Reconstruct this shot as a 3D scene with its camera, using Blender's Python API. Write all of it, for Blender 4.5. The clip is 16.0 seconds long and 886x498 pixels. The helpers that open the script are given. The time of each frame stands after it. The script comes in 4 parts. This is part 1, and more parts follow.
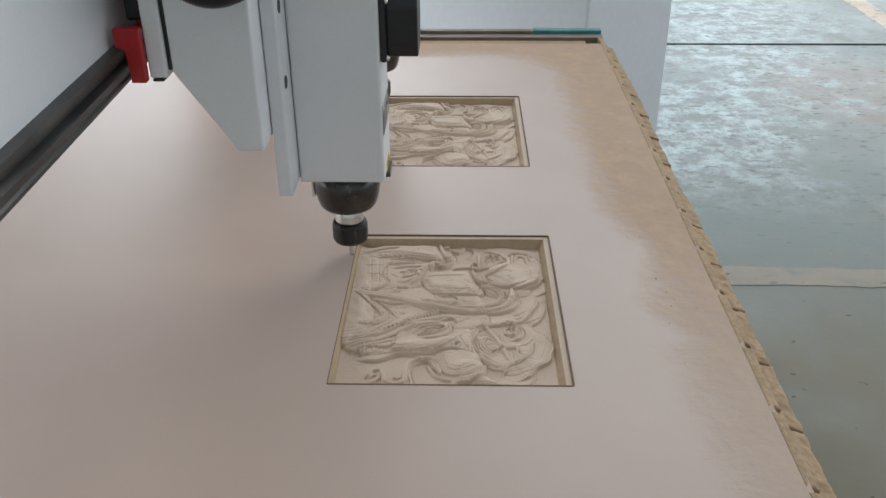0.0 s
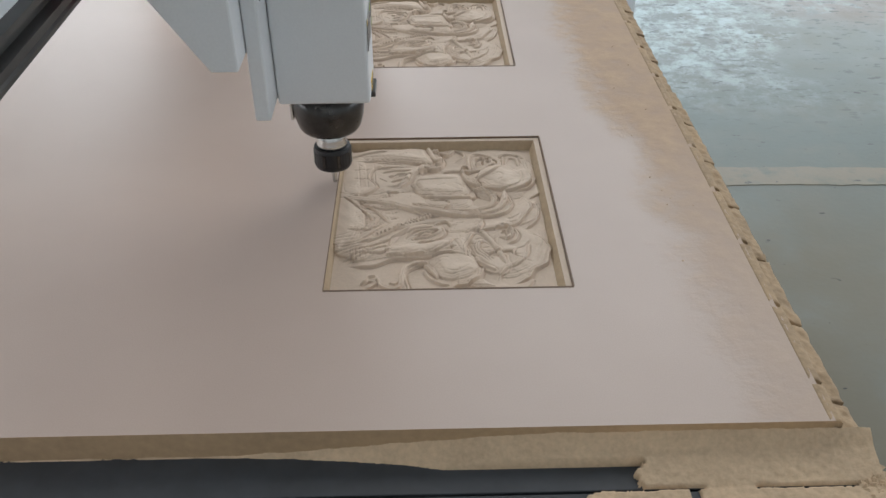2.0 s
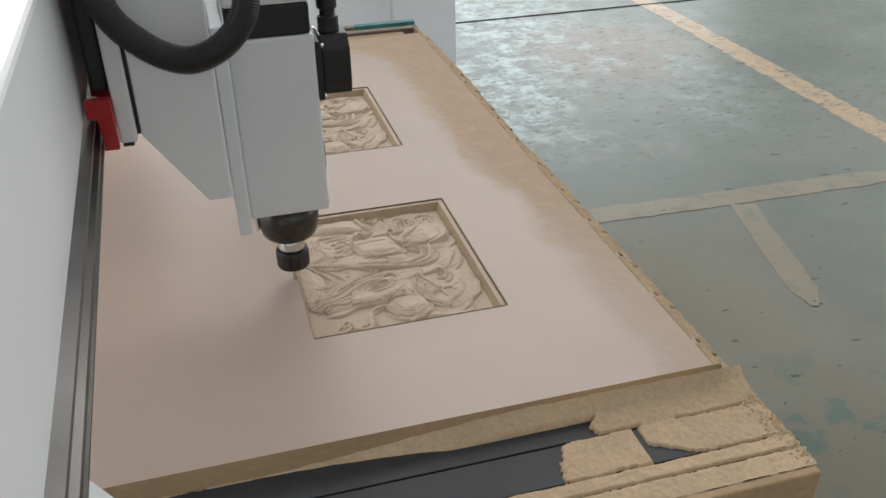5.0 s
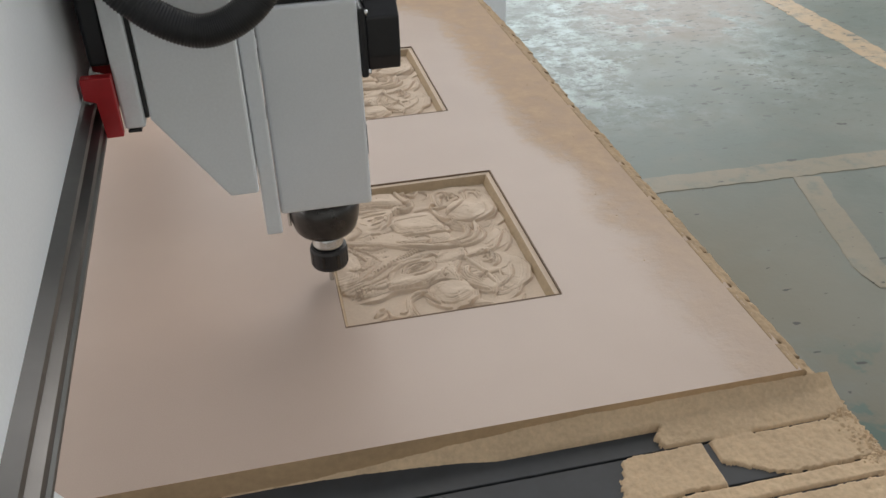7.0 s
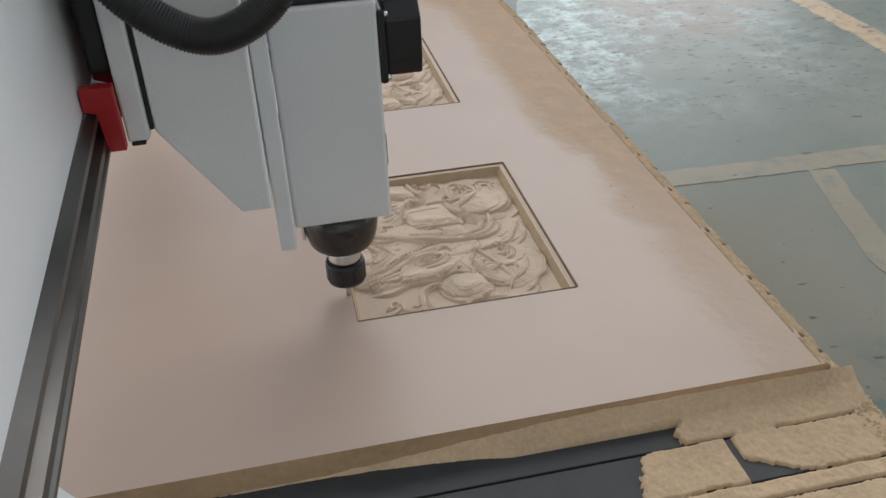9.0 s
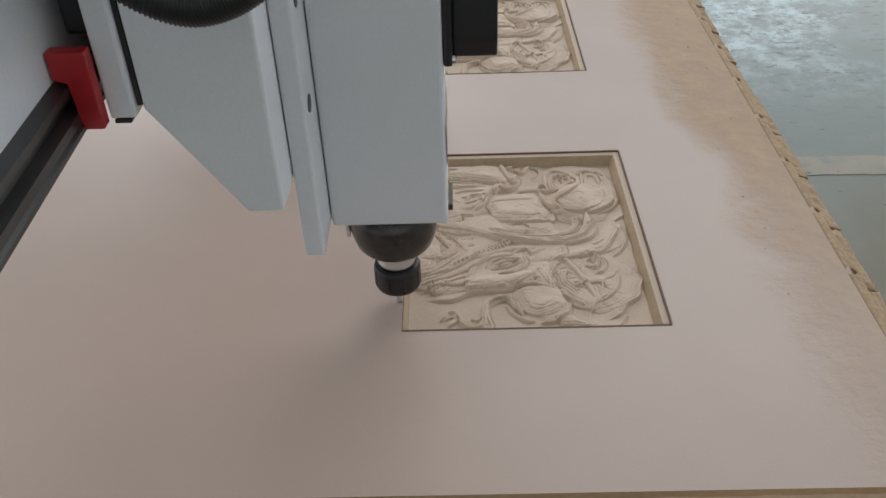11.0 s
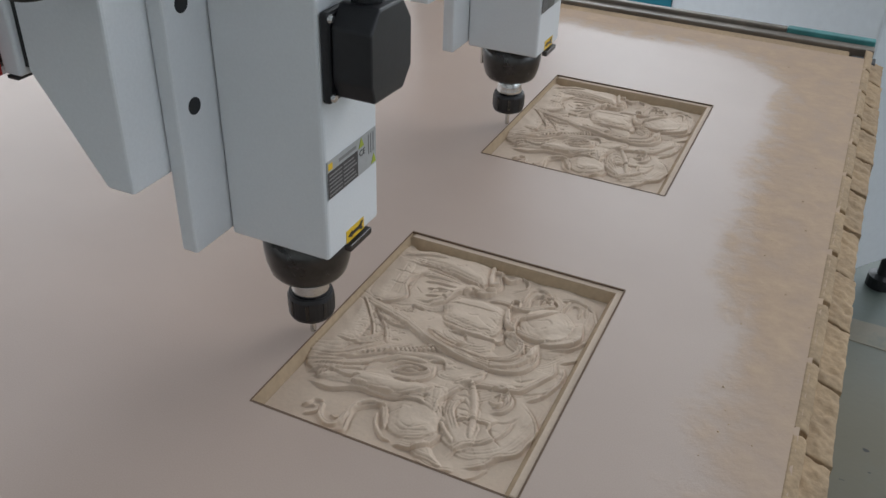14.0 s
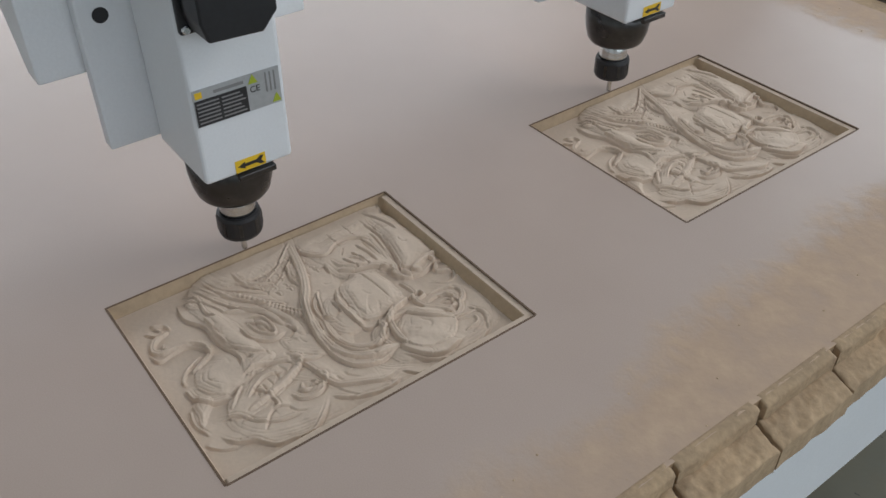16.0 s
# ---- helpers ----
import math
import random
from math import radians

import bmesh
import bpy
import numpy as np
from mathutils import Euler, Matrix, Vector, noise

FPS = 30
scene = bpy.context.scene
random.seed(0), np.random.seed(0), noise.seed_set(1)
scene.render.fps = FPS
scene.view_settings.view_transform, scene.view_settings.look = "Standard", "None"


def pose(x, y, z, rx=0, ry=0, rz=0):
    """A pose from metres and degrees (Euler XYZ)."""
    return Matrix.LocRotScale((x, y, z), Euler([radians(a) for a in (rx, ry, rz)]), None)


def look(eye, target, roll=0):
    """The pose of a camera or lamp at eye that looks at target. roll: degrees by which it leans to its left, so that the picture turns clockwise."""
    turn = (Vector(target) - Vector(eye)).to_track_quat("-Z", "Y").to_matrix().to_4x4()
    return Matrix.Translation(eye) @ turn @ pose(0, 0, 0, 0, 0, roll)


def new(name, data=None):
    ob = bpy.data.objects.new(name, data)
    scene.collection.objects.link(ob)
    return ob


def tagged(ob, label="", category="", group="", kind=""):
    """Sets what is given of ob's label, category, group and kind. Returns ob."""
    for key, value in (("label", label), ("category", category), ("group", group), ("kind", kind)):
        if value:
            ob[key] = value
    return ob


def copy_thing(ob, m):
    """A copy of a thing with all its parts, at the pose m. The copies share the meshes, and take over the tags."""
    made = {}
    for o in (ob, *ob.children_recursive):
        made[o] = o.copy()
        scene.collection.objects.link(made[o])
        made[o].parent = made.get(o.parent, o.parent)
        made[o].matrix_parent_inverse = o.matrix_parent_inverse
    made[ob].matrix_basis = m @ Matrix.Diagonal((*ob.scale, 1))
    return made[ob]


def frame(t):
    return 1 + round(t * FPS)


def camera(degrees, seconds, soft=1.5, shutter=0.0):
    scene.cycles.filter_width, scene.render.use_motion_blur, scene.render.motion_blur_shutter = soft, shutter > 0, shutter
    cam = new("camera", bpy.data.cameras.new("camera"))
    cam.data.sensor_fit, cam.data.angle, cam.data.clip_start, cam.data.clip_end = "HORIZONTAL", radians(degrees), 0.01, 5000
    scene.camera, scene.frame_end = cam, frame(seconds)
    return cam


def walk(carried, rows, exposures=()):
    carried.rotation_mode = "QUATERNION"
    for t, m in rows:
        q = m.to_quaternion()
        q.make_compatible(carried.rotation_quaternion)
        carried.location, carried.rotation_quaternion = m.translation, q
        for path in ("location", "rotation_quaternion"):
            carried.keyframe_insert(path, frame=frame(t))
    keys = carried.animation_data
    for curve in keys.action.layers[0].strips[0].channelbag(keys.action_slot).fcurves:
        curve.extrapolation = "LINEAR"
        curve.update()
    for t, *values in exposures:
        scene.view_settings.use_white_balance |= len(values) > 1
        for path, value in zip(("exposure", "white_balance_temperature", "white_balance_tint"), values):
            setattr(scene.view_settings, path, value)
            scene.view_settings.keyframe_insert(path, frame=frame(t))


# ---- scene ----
cam = camera(53.3, 16.0)
PATH = [
    (0, (0.119, -0.623, 1.292), (0.078, 1.117, 0.306), -0.3),
    (0.5, (0.116, -0.63, 1.289), (0.086, 1.109, 0.301), -0.9),
    (1, (0.099, -0.638, 1.289), (0.077, 1.093, 0.288), -0.8),
    (1.5, (0.089, -0.657, 1.289), (0.122, 1.029, 0.214), 0.6),
    (2, (0.093, -0.609, 1.276), (0.126, 1.021, 0.117), -0.3),
    (2.5, (0.102, -0.559, 1.285), (0.173, 1.073, 0.131), -2.6),
    (3, (0.011, -0.643, 1.325), (0.283, 1.007, 0.227), -3.5),
    (3.5, (-0.055, -0.759, 1.366), (0.374, 0.896, 0.327), -2.7),
    (3.7, (-0.065, -0.783, 1.37), (0.411, 0.875, 0.358), -1.7),
    (5.8, (-0.066, -0.774, 1.351), (0.348, 0.896, 0.332), -1.0),
    (6, (-0.061, -0.755, 1.348), (0.331, 0.905, 0.304), -1.3),
    (6.5, (-0.054, -0.716, 1.335), (0.31, 0.937, 0.27), -1.6),
    (7, (-0.045, -0.685, 1.325), (0.3, 0.961, 0.242), -1.7),
    (7.5, (-0.039, -0.671, 1.324), (0.297, 0.975, 0.239), -2.0),
    (8, (-0.041, -0.666, 1.32), (0.289, 0.98, 0.232), -2.2),
    (8.5, (-0.042, -0.67, 1.314), (0.283, 0.977, 0.227), -2.3),
    (9, (-0.046, -0.673, 1.313), (0.275, 0.973, 0.224), -2.3),
    (9.2, (-0.048, -0.673, 1.312), (0.266, 0.972, 0.219), -2.2),
    (11.3, (0.086, -0.526, 1.284), (-0.03, 1.065, 0.077), -2.5),
    (11.5, (0.113, -0.525, 1.291), (-0.046, 1.061, 0.084), -2.9),
    (12, (0.165, -0.535, 1.288), (-0.039, 1.065, 0.106), -4.2),
    (12.5, (0.179, -0.524, 1.278), (0.001, 1.093, 0.115), -2.1),
    (13, (0.203, -0.49, 1.271), (-0.08, 1.13, 0.133), 1.2),
    (13.5, (0.275, -0.445, 1.272), (-0.175, 1.156, 0.162), 2.5),
    (14, (0.338, -0.401, 1.272), (-0.348, 1.13, 0.183), 2.0),
    (14.5, (0.486, -0.338, 1.286), (-0.46, 1.056, 0.208), 1.5),
    (15, (0.563, -0.29, 1.285), (-0.49, 1.007, 0.185), 1.7),
    (15.5, (0.577, -0.216, 1.286), (-0.548, 0.94, 0.105), 1.4),
    (16, (0.596, -0.102, 1.294), (-0.647, 0.839, 0.042), -0.0),
]
EXPOSURES = [(0, -0.33, 6500, 10), (3.0, -0.27, 6500, 10), (5.8, -0.28, 7100, 12), (9.2, -0.30, 6800, 12), (11.3, -0.38, 6600, 11), (12.6, -0.37, 6450, 10), (13.1, -0.43, 6380, 10), (13.6, -0.55, 6350, 10), (16, -0.53, 6350, 10)]
walk(cam, [(t, look(eye, target, roll)) for t, eye, target, roll in PATH], EXPOSURES)

# ---------------------------------------------------------------- light
world = bpy.data.worlds.new("sky")
scene.world = world
world.use_nodes = True
wn = world.node_tree.nodes
sky = wn.new("ShaderNodeTexSky")
sky.sky_type, sky.sun_disc = "NISHITA", False
sky.sun_elevation, sky.sun_rotation = radians(40), radians(35)
world.node_tree.links.new(sky.outputs[0], wn["Background"].inputs[0])
wn["Background"].inputs[1].default_value = 0.12


def opening_light(name, place, target, w, h, watts, colour):
    lamp = bpy.data.lights.new(name, "AREA")
    lamp.shape, lamp.size, lamp.size_y = "RECTANGLE", w, h
    lamp.energy, lamp.color = watts, colour
    new(name, lamp).matrix_world = look(place, target)


HALL = (-7.0, 9.0, -7.0, 11.0, 6.6)
opening_light("door_light", (4.2, 10.9, 2.4), (4.2, 0, 2.4), 6.8, 4.4, 220, (0.80, 0.92, 1.0))
# added lamps at unseen openings, placed to balance brightness over board and beam
opening_light("fill_light_east", (8.9, 2.5, 3.9), (0, 2.5, 3.0), 10.0, 3.6, 230, (0.95, 0.98, 1.0))
opening_light("fill_light_west", (-6.9, 2.5, 3.9), (0, 2.5, 2.6), 10.0, 3.6, 580, (0.97, 0.985, 1.0))
opening_light("fill_light_north", (-2.9, 10.9, 4.0), (-2.0, 0, 2.6), 6.0, 3.2, 520, (0.93, 0.97, 1.0))
opening_light("fill_light_top_far", (3.2, 6.5, 6.55), (3.2, 6.5, 0), 6.0, 4.0, 430, (0.97, 0.985, 1.0))
opening_light("fill_light_top_near", (3.2, -2.5, 6.55), (3.2, -2.5, 0), 6.0, 4.0, 60, (0.97, 0.985, 1.0))


# ---------------------------------------------------------------- materials
def nodes_of(name):
    m = bpy.data.materials.new(name)
    m.use_nodes = True
    nt = m.node_tree
    return m, nt, nt.nodes["Principled BSDF"]


def put(nt, kind, **values):
    n = nt.nodes.new("ShaderNode" + kind)
    for k, v in values.items():
        if k == "op":
            n.operation = v
        elif k == "blend":
            n.blend_type = v
        else:
            n.inputs[k.replace("_", " ")].default_value = v
    return n


def noise_tex(nt, scale, detail=4, rough=0.55, stretch=None):
    n = put(nt, "TexNoise", Scale=scale, Detail=detail, Roughness=rough)
    co = nt.nodes.new("ShaderNodeTexCoord")
    out = co.outputs["Object"]
    if stretch:
        mp = nt.nodes.new("ShaderNodeMapping")
        mp.inputs["Scale"].default_value = stretch
        nt.links.new(out, mp.inputs[0])
        out = mp.outputs[0]
    nt.links.new(out, n.inputs["Vector"])
    return n


def ramp(nt, source, stops):
    r = nt.nodes.new("ShaderNodeValToRGB")
    e = r.color_ramp.elements
    while len(e) < len(stops):
        e.new(0.5)
    for el, (p, c) in zip(e, stops):
        el.position, el.color = p, (*c, 1) if len(c) == 3 else c
    nt.links.new(source, r.inputs[0])
    return r


def mixed(nt, fac, a, b, blend="MIX"):
    n = nt.nodes.new("ShaderNodeMix")
    n.data_type, n.blend_type = "RGBA", blend
    for src, key in ((fac, 0), (a, 6), (b, 7)):
        if isinstance(src, (int, float)):
            n.inputs[key].default_value = src
        elif isinstance(src, tuple):
            n.inputs[key].default_value = (*src, 1)
        else:
            nt.links.new(src, n.inputs[key])
    return n.outputs[2]


def bumped(nt, bsdf, height, strength, distance):
    b = put(nt, "Bump", Strength=strength, Distance=distance)
    nt.links.new(height, b.inputs["Height"])
    nt.links.new(b.outputs[0], bsdf.inputs["Normal"])


def plain(name, colour, rough=0.5, metal=0.0, vary=0.12, scale=30, bump=0.0, spot=4.0, coat=0.0):
    m, nt, p = nodes_of(name)
    fine, broad = noise_tex(nt, scale), noise_tex(nt, spot)
    lo = tuple(c * (1 - vary) for c in colour)
    hi = tuple(min(1, c * (1 + vary)) for c in colour)
    a = ramp(nt, fine.outputs[0], [(0.3, lo), (0.7, hi)])
    c = mixed(nt, 0.5, a.outputs[0], ramp(nt, broad.outputs[0], [(0.3, lo), (0.7, hi)]).outputs[0])
    nt.links.new(c, p.inputs["Base Color"])
    r = ramp(nt, broad.outputs[0], [(0.2, (rough * 0.85,) * 3), (0.8, (min(1, rough * 1.15),) * 3)])
    nt.links.new(r.outputs[0], p.inputs["Roughness"])
    p.inputs["Metallic"].default_value = metal
    p.inputs["Coat Weight"].default_value = coat
    if bump:
        bumped(nt, p, fine.outputs[0], 0.4, bump)
    return m


WHITE = plain("white_powder_coat", (0.76, 0.78, 0.795), 0.42, vary=0.05, scale=400, bump=0.0002, spot=6)
BODY = plain("pale_grey_spindle_paint", (0.70, 0.722, 0.738), 0.4, vary=0.04, scale=500, bump=0.0002, spot=12)
CABINET = plain("white_cabinet_paint", (0.78, 0.80, 0.83), 0.4, vary=0.05, scale=60, bump=0.0004, spot=2)
BLACK = plain("black_plastic", (0.012, 0.012, 0.014), 0.42, vary=0.3, scale=200, bump=0.0002, spot=20)
DARK = plain("blackened_steel", (0.075, 0.073, 0.072), 0.28, metal=0.9, vary=0.3, scale=120, bump=0.0002, spot=20)
STEEL = plain("bright_steel", (0.62, 0.62, 0.61), 0.22, metal=1.0, vary=0.12, scale=90, spot=15)
RAIL = plain("ground_steel_rail", (0.13, 0.128, 0.125), 0.42, metal=1.0, vary=0.35, scale=14, spot=5)
GREASE = plain("oily_dark_steel", (0.035, 0.035, 0.036), 0.35, metal=0.5, vary=0.4, scale=40, spot=6)
RED = plain("red_plastic", (0.42, 0.018, 0.022), 0.4, vary=0.15, scale=90, spot=25)
TEAL = plain("teal_paint", (0.0, 0.17, 0.24), 0.4, vary=0.08, scale=60, spot=3)
TEALBAR = plain("worn_teal_rail", (0.05, 0.22, 0.22), 0.5, vary=0.4, scale=30, spot=8)
RAILWORN = plain("worn_side_rail", (0.20, 0.17, 0.14), 0.45, metal=0.3, vary=0.45, scale=18, spot=5)
PVC = plain("dark_grey_pvc", (0.036, 0.040, 0.045), 0.6, vary=0.25, scale=60, bump=0.0004, spot=7)
# near black: painted shade for the bed slots, own colour of the floor joint
SLOT = plain("slot_shade_and_joint", (0.014, 0.012, 0.010), 0.8, vary=0.3)
LABEL = plain("black_label_film", (0.02, 0.02, 0.022), 0.3, vary=0.3, scale=300)
SILVER = plain("silver_label_film", (0.42, 0.44, 0.45), 0.35, metal=0.4, vary=0.12, scale=200)
GREYINK = plain("grey_ink", (0.22, 0.22, 0.22), 0.5)
YELLOW = plain("yellow_sticker", (0.75, 0.48, 0.02), 0.45, vary=0.06, scale=200)
GREEN = plain("green_yellow_sticker", (0.35, 0.42, 0.03), 0.45, vary=0.06, scale=200)
BLUEBOARD = plain("hall_wall_paint", (0.70, 0.71, 0.70), 0.7, vary=0.06, scale=3, spot=0.5)
ROOF = plain("hall_roof_sheet", (0.40, 0.42, 0.43), 0.6, vary=0.08, scale=4, spot=0.5)


def mdf_material():
    """Pale MDF face; sawdust lies on it beyond a rounded, ragged line."""
    m, nt, p = nodes_of("mdf")
    geo = nt.nodes.new("ShaderNodeNewGeometry")
    sep = nt.nodes.new("ShaderNodeSeparateXYZ")
    nt.links.new(geo.outputs["Position"], sep.inputs[0])
    fine, mid, broad = noise_tex(nt, 900, 3), noise_tex(nt, 38, 5, 0.6), noise_tex(nt, 7, 3)

    def calc(op, a, b=None):
        n = nt.nodes.new("ShaderNodeMath")
        n.operation = op
        for i, s in enumerate((a, b)):
            if s is None:
                continue
            if isinstance(s, (int, float)):
                n.inputs[i].default_value = s
            else:
                nt.links.new(s, n.inputs[i])
        return n.outputs[0]

    # the clean part: a rounded rectangle whose edge moves out towards the near end
    near = nt.nodes.new("ShaderNodeMapRange")
    near.inputs["From Min"].default_value, near.inputs["From Max"].default_value = 0.38, 0.24
    near.inputs["To Min"].default_value, near.inputs["To Max"].default_value = 0.0, 0.040
    nt.links.new(sep.outputs[1], near.inputs[0])
    ax = calc("MAXIMUM", calc("SUBTRACT", calc("SUBTRACT", sep.outputs[0], near.outputs[0]), 0.14), 0)
    ay = calc("MAXIMUM", calc("SUBTRACT", sep.outputs[1], 0.83), 0)
    d = calc("SUBTRACT", calc("SQRT", calc("ADD", calc("MULTIPLY", ax, ax), calc("MULTIPLY", ay, ay))), 0.145)
    d = calc("ADD", d, calc("MULTIPLY", calc("SUBTRACT", mid.outputs[0], 0.5), 0.075))
    d = calc("ADD", d, calc("MULTIPLY", calc("SUBTRACT", broad.outputs[0], 0.5), 0.07))
    edge = nt.nodes.new("ShaderNodeMapRange")
    edge.interpolation_type = "SMOOTHSTEP"
    edge.inputs["From Min"].default_value, edge.inputs["From Max"].default_value = -0.022, 0.032
    nt.links.new(d, edge.inputs[0])
    face = mixed(nt, ramp(nt, broad.outputs[0], [(0.3, (0,) * 3), (0.7, (1,) * 3)]).outputs[0], (0.450, 0.350, 0.292), (0.492, 0.389, 0.327))
    face = mixed(nt, 0.25, face, ramp(nt, fine.outputs[0], [(0.3, (0.41, 0.32, 0.263)), (0.7, (0.53, 0.428, 0.360))]).outputs[0])
    dust = mixed(nt, ramp(nt, mid.outputs[0], [(0.3, (0,) * 3), (0.7, (1,) * 3)]).outputs[0], (0.430, 0.288, 0.178), (0.545, 0.397, 0.275))
    thin = nt.nodes.new("ShaderNodeMapRange")
    thin.inputs["From Min"].default_value, thin.inputs["From Max"].default_value = -0.08, 0.30
    thin.inputs["To Min"].default_value, thin.inputs["To Max"].default_value = 0.38, 1.0
    nt.links.new(sep.outputs[1], thin.inputs[0])
    amount = calc("MULTIPLY", calc("MULTIPLY", edge.outputs[0], thin.outputs[0]), calc("ADD", 0.20, calc("MULTIPLY", mid.outputs[0], 1.0)))
    nt.links.new(mixed(nt, amount, face, dust), p.inputs["Base Color"])
    nt.links.new(calc("ADD", 0.43, calc("MULTIPLY", amount, 0.50)), p.inputs["Roughness"])
    nt.links.new(calc("MAXIMUM", calc("SUBTRACT", 0.48, calc("MULTIPLY", amount, 0.45)), 0.05), p.inputs["Specular IOR Level"])
    h = calc("ADD", calc("MULTIPLY", fine.outputs[0], 0.1), calc("MULTIPLY", edge.outputs[0], mid.outputs[0]))
    bumped(nt, p, h, 0.45, 0.002)
    return m


MDF = mdf_material()
CUTWALL = plain("well_wall_brown", (0.42, 0.31, 0.20), 0.8, vary=0.16, scale=160, bump=0.0006, spot=30)
CARVED = plain("carved_mdf", (0.60, 0.475, 0.365), 0.72, vary=0.07, scale=260, bump=0.0006, spot=25)
SCORCH = plain("scorched_mdf_edge", (0.15, 0.095, 0.06), 0.8, vary=0.3, scale=150)
MDFEDGE = plain("mdf_sawn_edge", (0.46, 0.315, 0.185), 0.8, vary=0.16, scale=140, bump=0.0006, spot=16)
SAWPACK = plain("packed_sawdust", (0.395, 0.280, 0.170), 0.95, vary=0.3, scale=200, bump=0.0020, spot=22)
SAWDUST = plain("sawdust", (0.57, 0.42, 0.275), 0.95, vary=0.2, scale=240, bump=0.0012, spot=22)


def floor_material(name, stripe):
    """Worn blue-green floor paint with dark chips, painted glare broken by scuffs, and drifted dust by the table;
    stripe: faded cream paint over it.
    """
    m, nt, p = nodes_of(name)
    geo = nt.nodes.new("ShaderNodeNewGeometry")
    sep = nt.nodes.new("ShaderNodeSeparateXYZ")
    nt.links.new(geo.outputs["Position"], sep.inputs[0])

    def noise_at(scale, detail, rough, stretch=(1, 1, 1)):
        n = put(nt, "TexNoise", Scale=scale, Detail=detail, Roughness=rough)
        mp = nt.nodes.new("ShaderNodeMapping")
        mp.inputs["Scale"].default_value = stretch
        nt.links.new(geo.outputs["Position"], mp.inputs[0])
        nt.links.new(mp.outputs[0], n.inputs["Vector"])
        return n.outputs[0]

    def band(source, a, b):
        r = nt.nodes.new("ShaderNodeMapRange")
        r.interpolation_type = "SMOOTHSTEP"
        r.inputs["From Min"].default_value, r.inputs["From Max"].default_value = a, b
        nt.links.new(source, r.inputs[0])
        return r.outputs[0]

    def times(a, b):
        n = nt.nodes.new("ShaderNodeMath")
        n.operation = "MULTIPLY"
        for k, v in enumerate((a, b)):
            if isinstance(v, (int, float)):
                n.inputs[k].default_value = v
            else:
                nt.links.new(v, n.inputs[k])
        return n.outputs[0]

    broad, mid, fine = noise_at(0.9, 6, 0.62), noise_at(5, 6, 0.65), noise_at(60, 3, 0.6)
    base = mixed(nt, band(broad, 0.38, 0.62), (0.100, 0.128, 0.112), (0.150, 0.172, 0.152))
    base = mixed(nt, times(band(mid, 0.42, 0.7), 0.5), base, (0.175, 0.178, 0.150))
    if stripe:
        base = mixed(nt, times(band(noise_at(14, 5, 0.65), 0.22, 0.56), stripe), base, (0.51, 0.345, 0.20))
    # bluish-white glare painted into the floor towards the doorway, broken up like scuffs
    worn = times(band(sep.outputs[0], 2.5, 1.5), band(noise_at(1.5, 3, 0.5), 0.34, 0.52))
    glare_scuff = times(times(band(sep.outputs[1], 1.75, 2.5), worn), band(noise_at(9, 9, 0.80), 0.42, 0.62))
    base = mixed(nt, times(glare_scuff, 0.75), base, (0.46, 0.56, 0.58))
    # a bare brown patch
    far = nt.nodes.new("ShaderNodeVectorMath")
    far.operation = "DISTANCE"
    far.inputs[1].default_value = (1.85, 3.05, 0)
    nt.links.new(geo.outputs["Position"], far.inputs[0])
    patch = times(band(far.outputs["Value"], 0.55, 0.28), band(noise_at(5, 4, 0.6), 0.36, 0.50))
    base = mixed(nt, times(patch, 0.75), base, (0.20, 0.165, 0.135))
    # dust trodden round the table
    near = times(times(band(sep.outputs[0], 2.0, 0.75), band(sep.outputs[1], 1.75, 1.1)), band(noise_at(2.6, 5, 0.6), 0.12, 0.55))
    base = mixed(nt, times(near, 0.8), base, (0.165, 0.140, 0.090))
    # old teal paint showing at the near end
    spot = nt.nodes.new("ShaderNodeVectorMath")
    spot.operation = "DISTANCE"
    spot.inputs[1].default_value = (1.22, 0.42, 0)
    nt.links.new(geo.outputs["Position"], spot.inputs[0])
    teal = times(band(spot.outputs["Value"], 0.36, 0.10), band(noise_at(8, 4, 0.6), 0.53, 0.62))
    base = mixed(nt, times(teal, 0.6), base, (0.03, 0.11, 0.10))
    chips = band(noise_at(13, 2, 0.5, (1, 1.9, 1)), 0.70, 0.725)
    base = mixed(nt, times(chips, 0.85), base, (0.035, 0.037, 0.034))
    chips2 = band(noise_at(40, 2, 0.5, (1, 1.7, 1)), 0.72, 0.75)
    base = mixed(nt, times(chips2, 0.7), base, (0.05, 0.05, 0.045))
    flecks = times(band(sep.outputs[1], 1.5, 2.2), band(noise_at(17, 3, 0.55, (1, 2.2, 1)), 0.610, 0.640))
    base = mixed(nt, times(flecks, 0.85), base, (0.06, 0.068, 0.068))
    nt.links.new(base, p.inputs["Base Color"])
    r = ramp(nt, mid, [(0.3, (0.30,) * 3), (0.7, (0.5,) * 3)])
    nt.links.new(mixed(nt, near, r.outputs[0], (0.7, 0.7, 0.7)), p.inputs["Roughness"])
    bumped(nt, p, fine, 0.2, 0.002)
    return m


FLOOR = floor_material("painted_floor", 0)
STRIPE = floor_material("worn_floor_stripe", 0.72)
FAINT = floor_material("faded_floor_stripe", 0.27)


# ---------------------------------------------------------------- mesh helpers
def mesh_of(name, bm, material, smooth=False):
    me = bpy.data.meshes.new(name)
    bmesh.ops.recalc_face_normals(bm, faces=bm.faces)
    bm.to_mesh(me)
    bm.free()
    me.materials.append(material)
    if smooth:
        for f in me.polygons:
            f.use_smooth = True
    return me


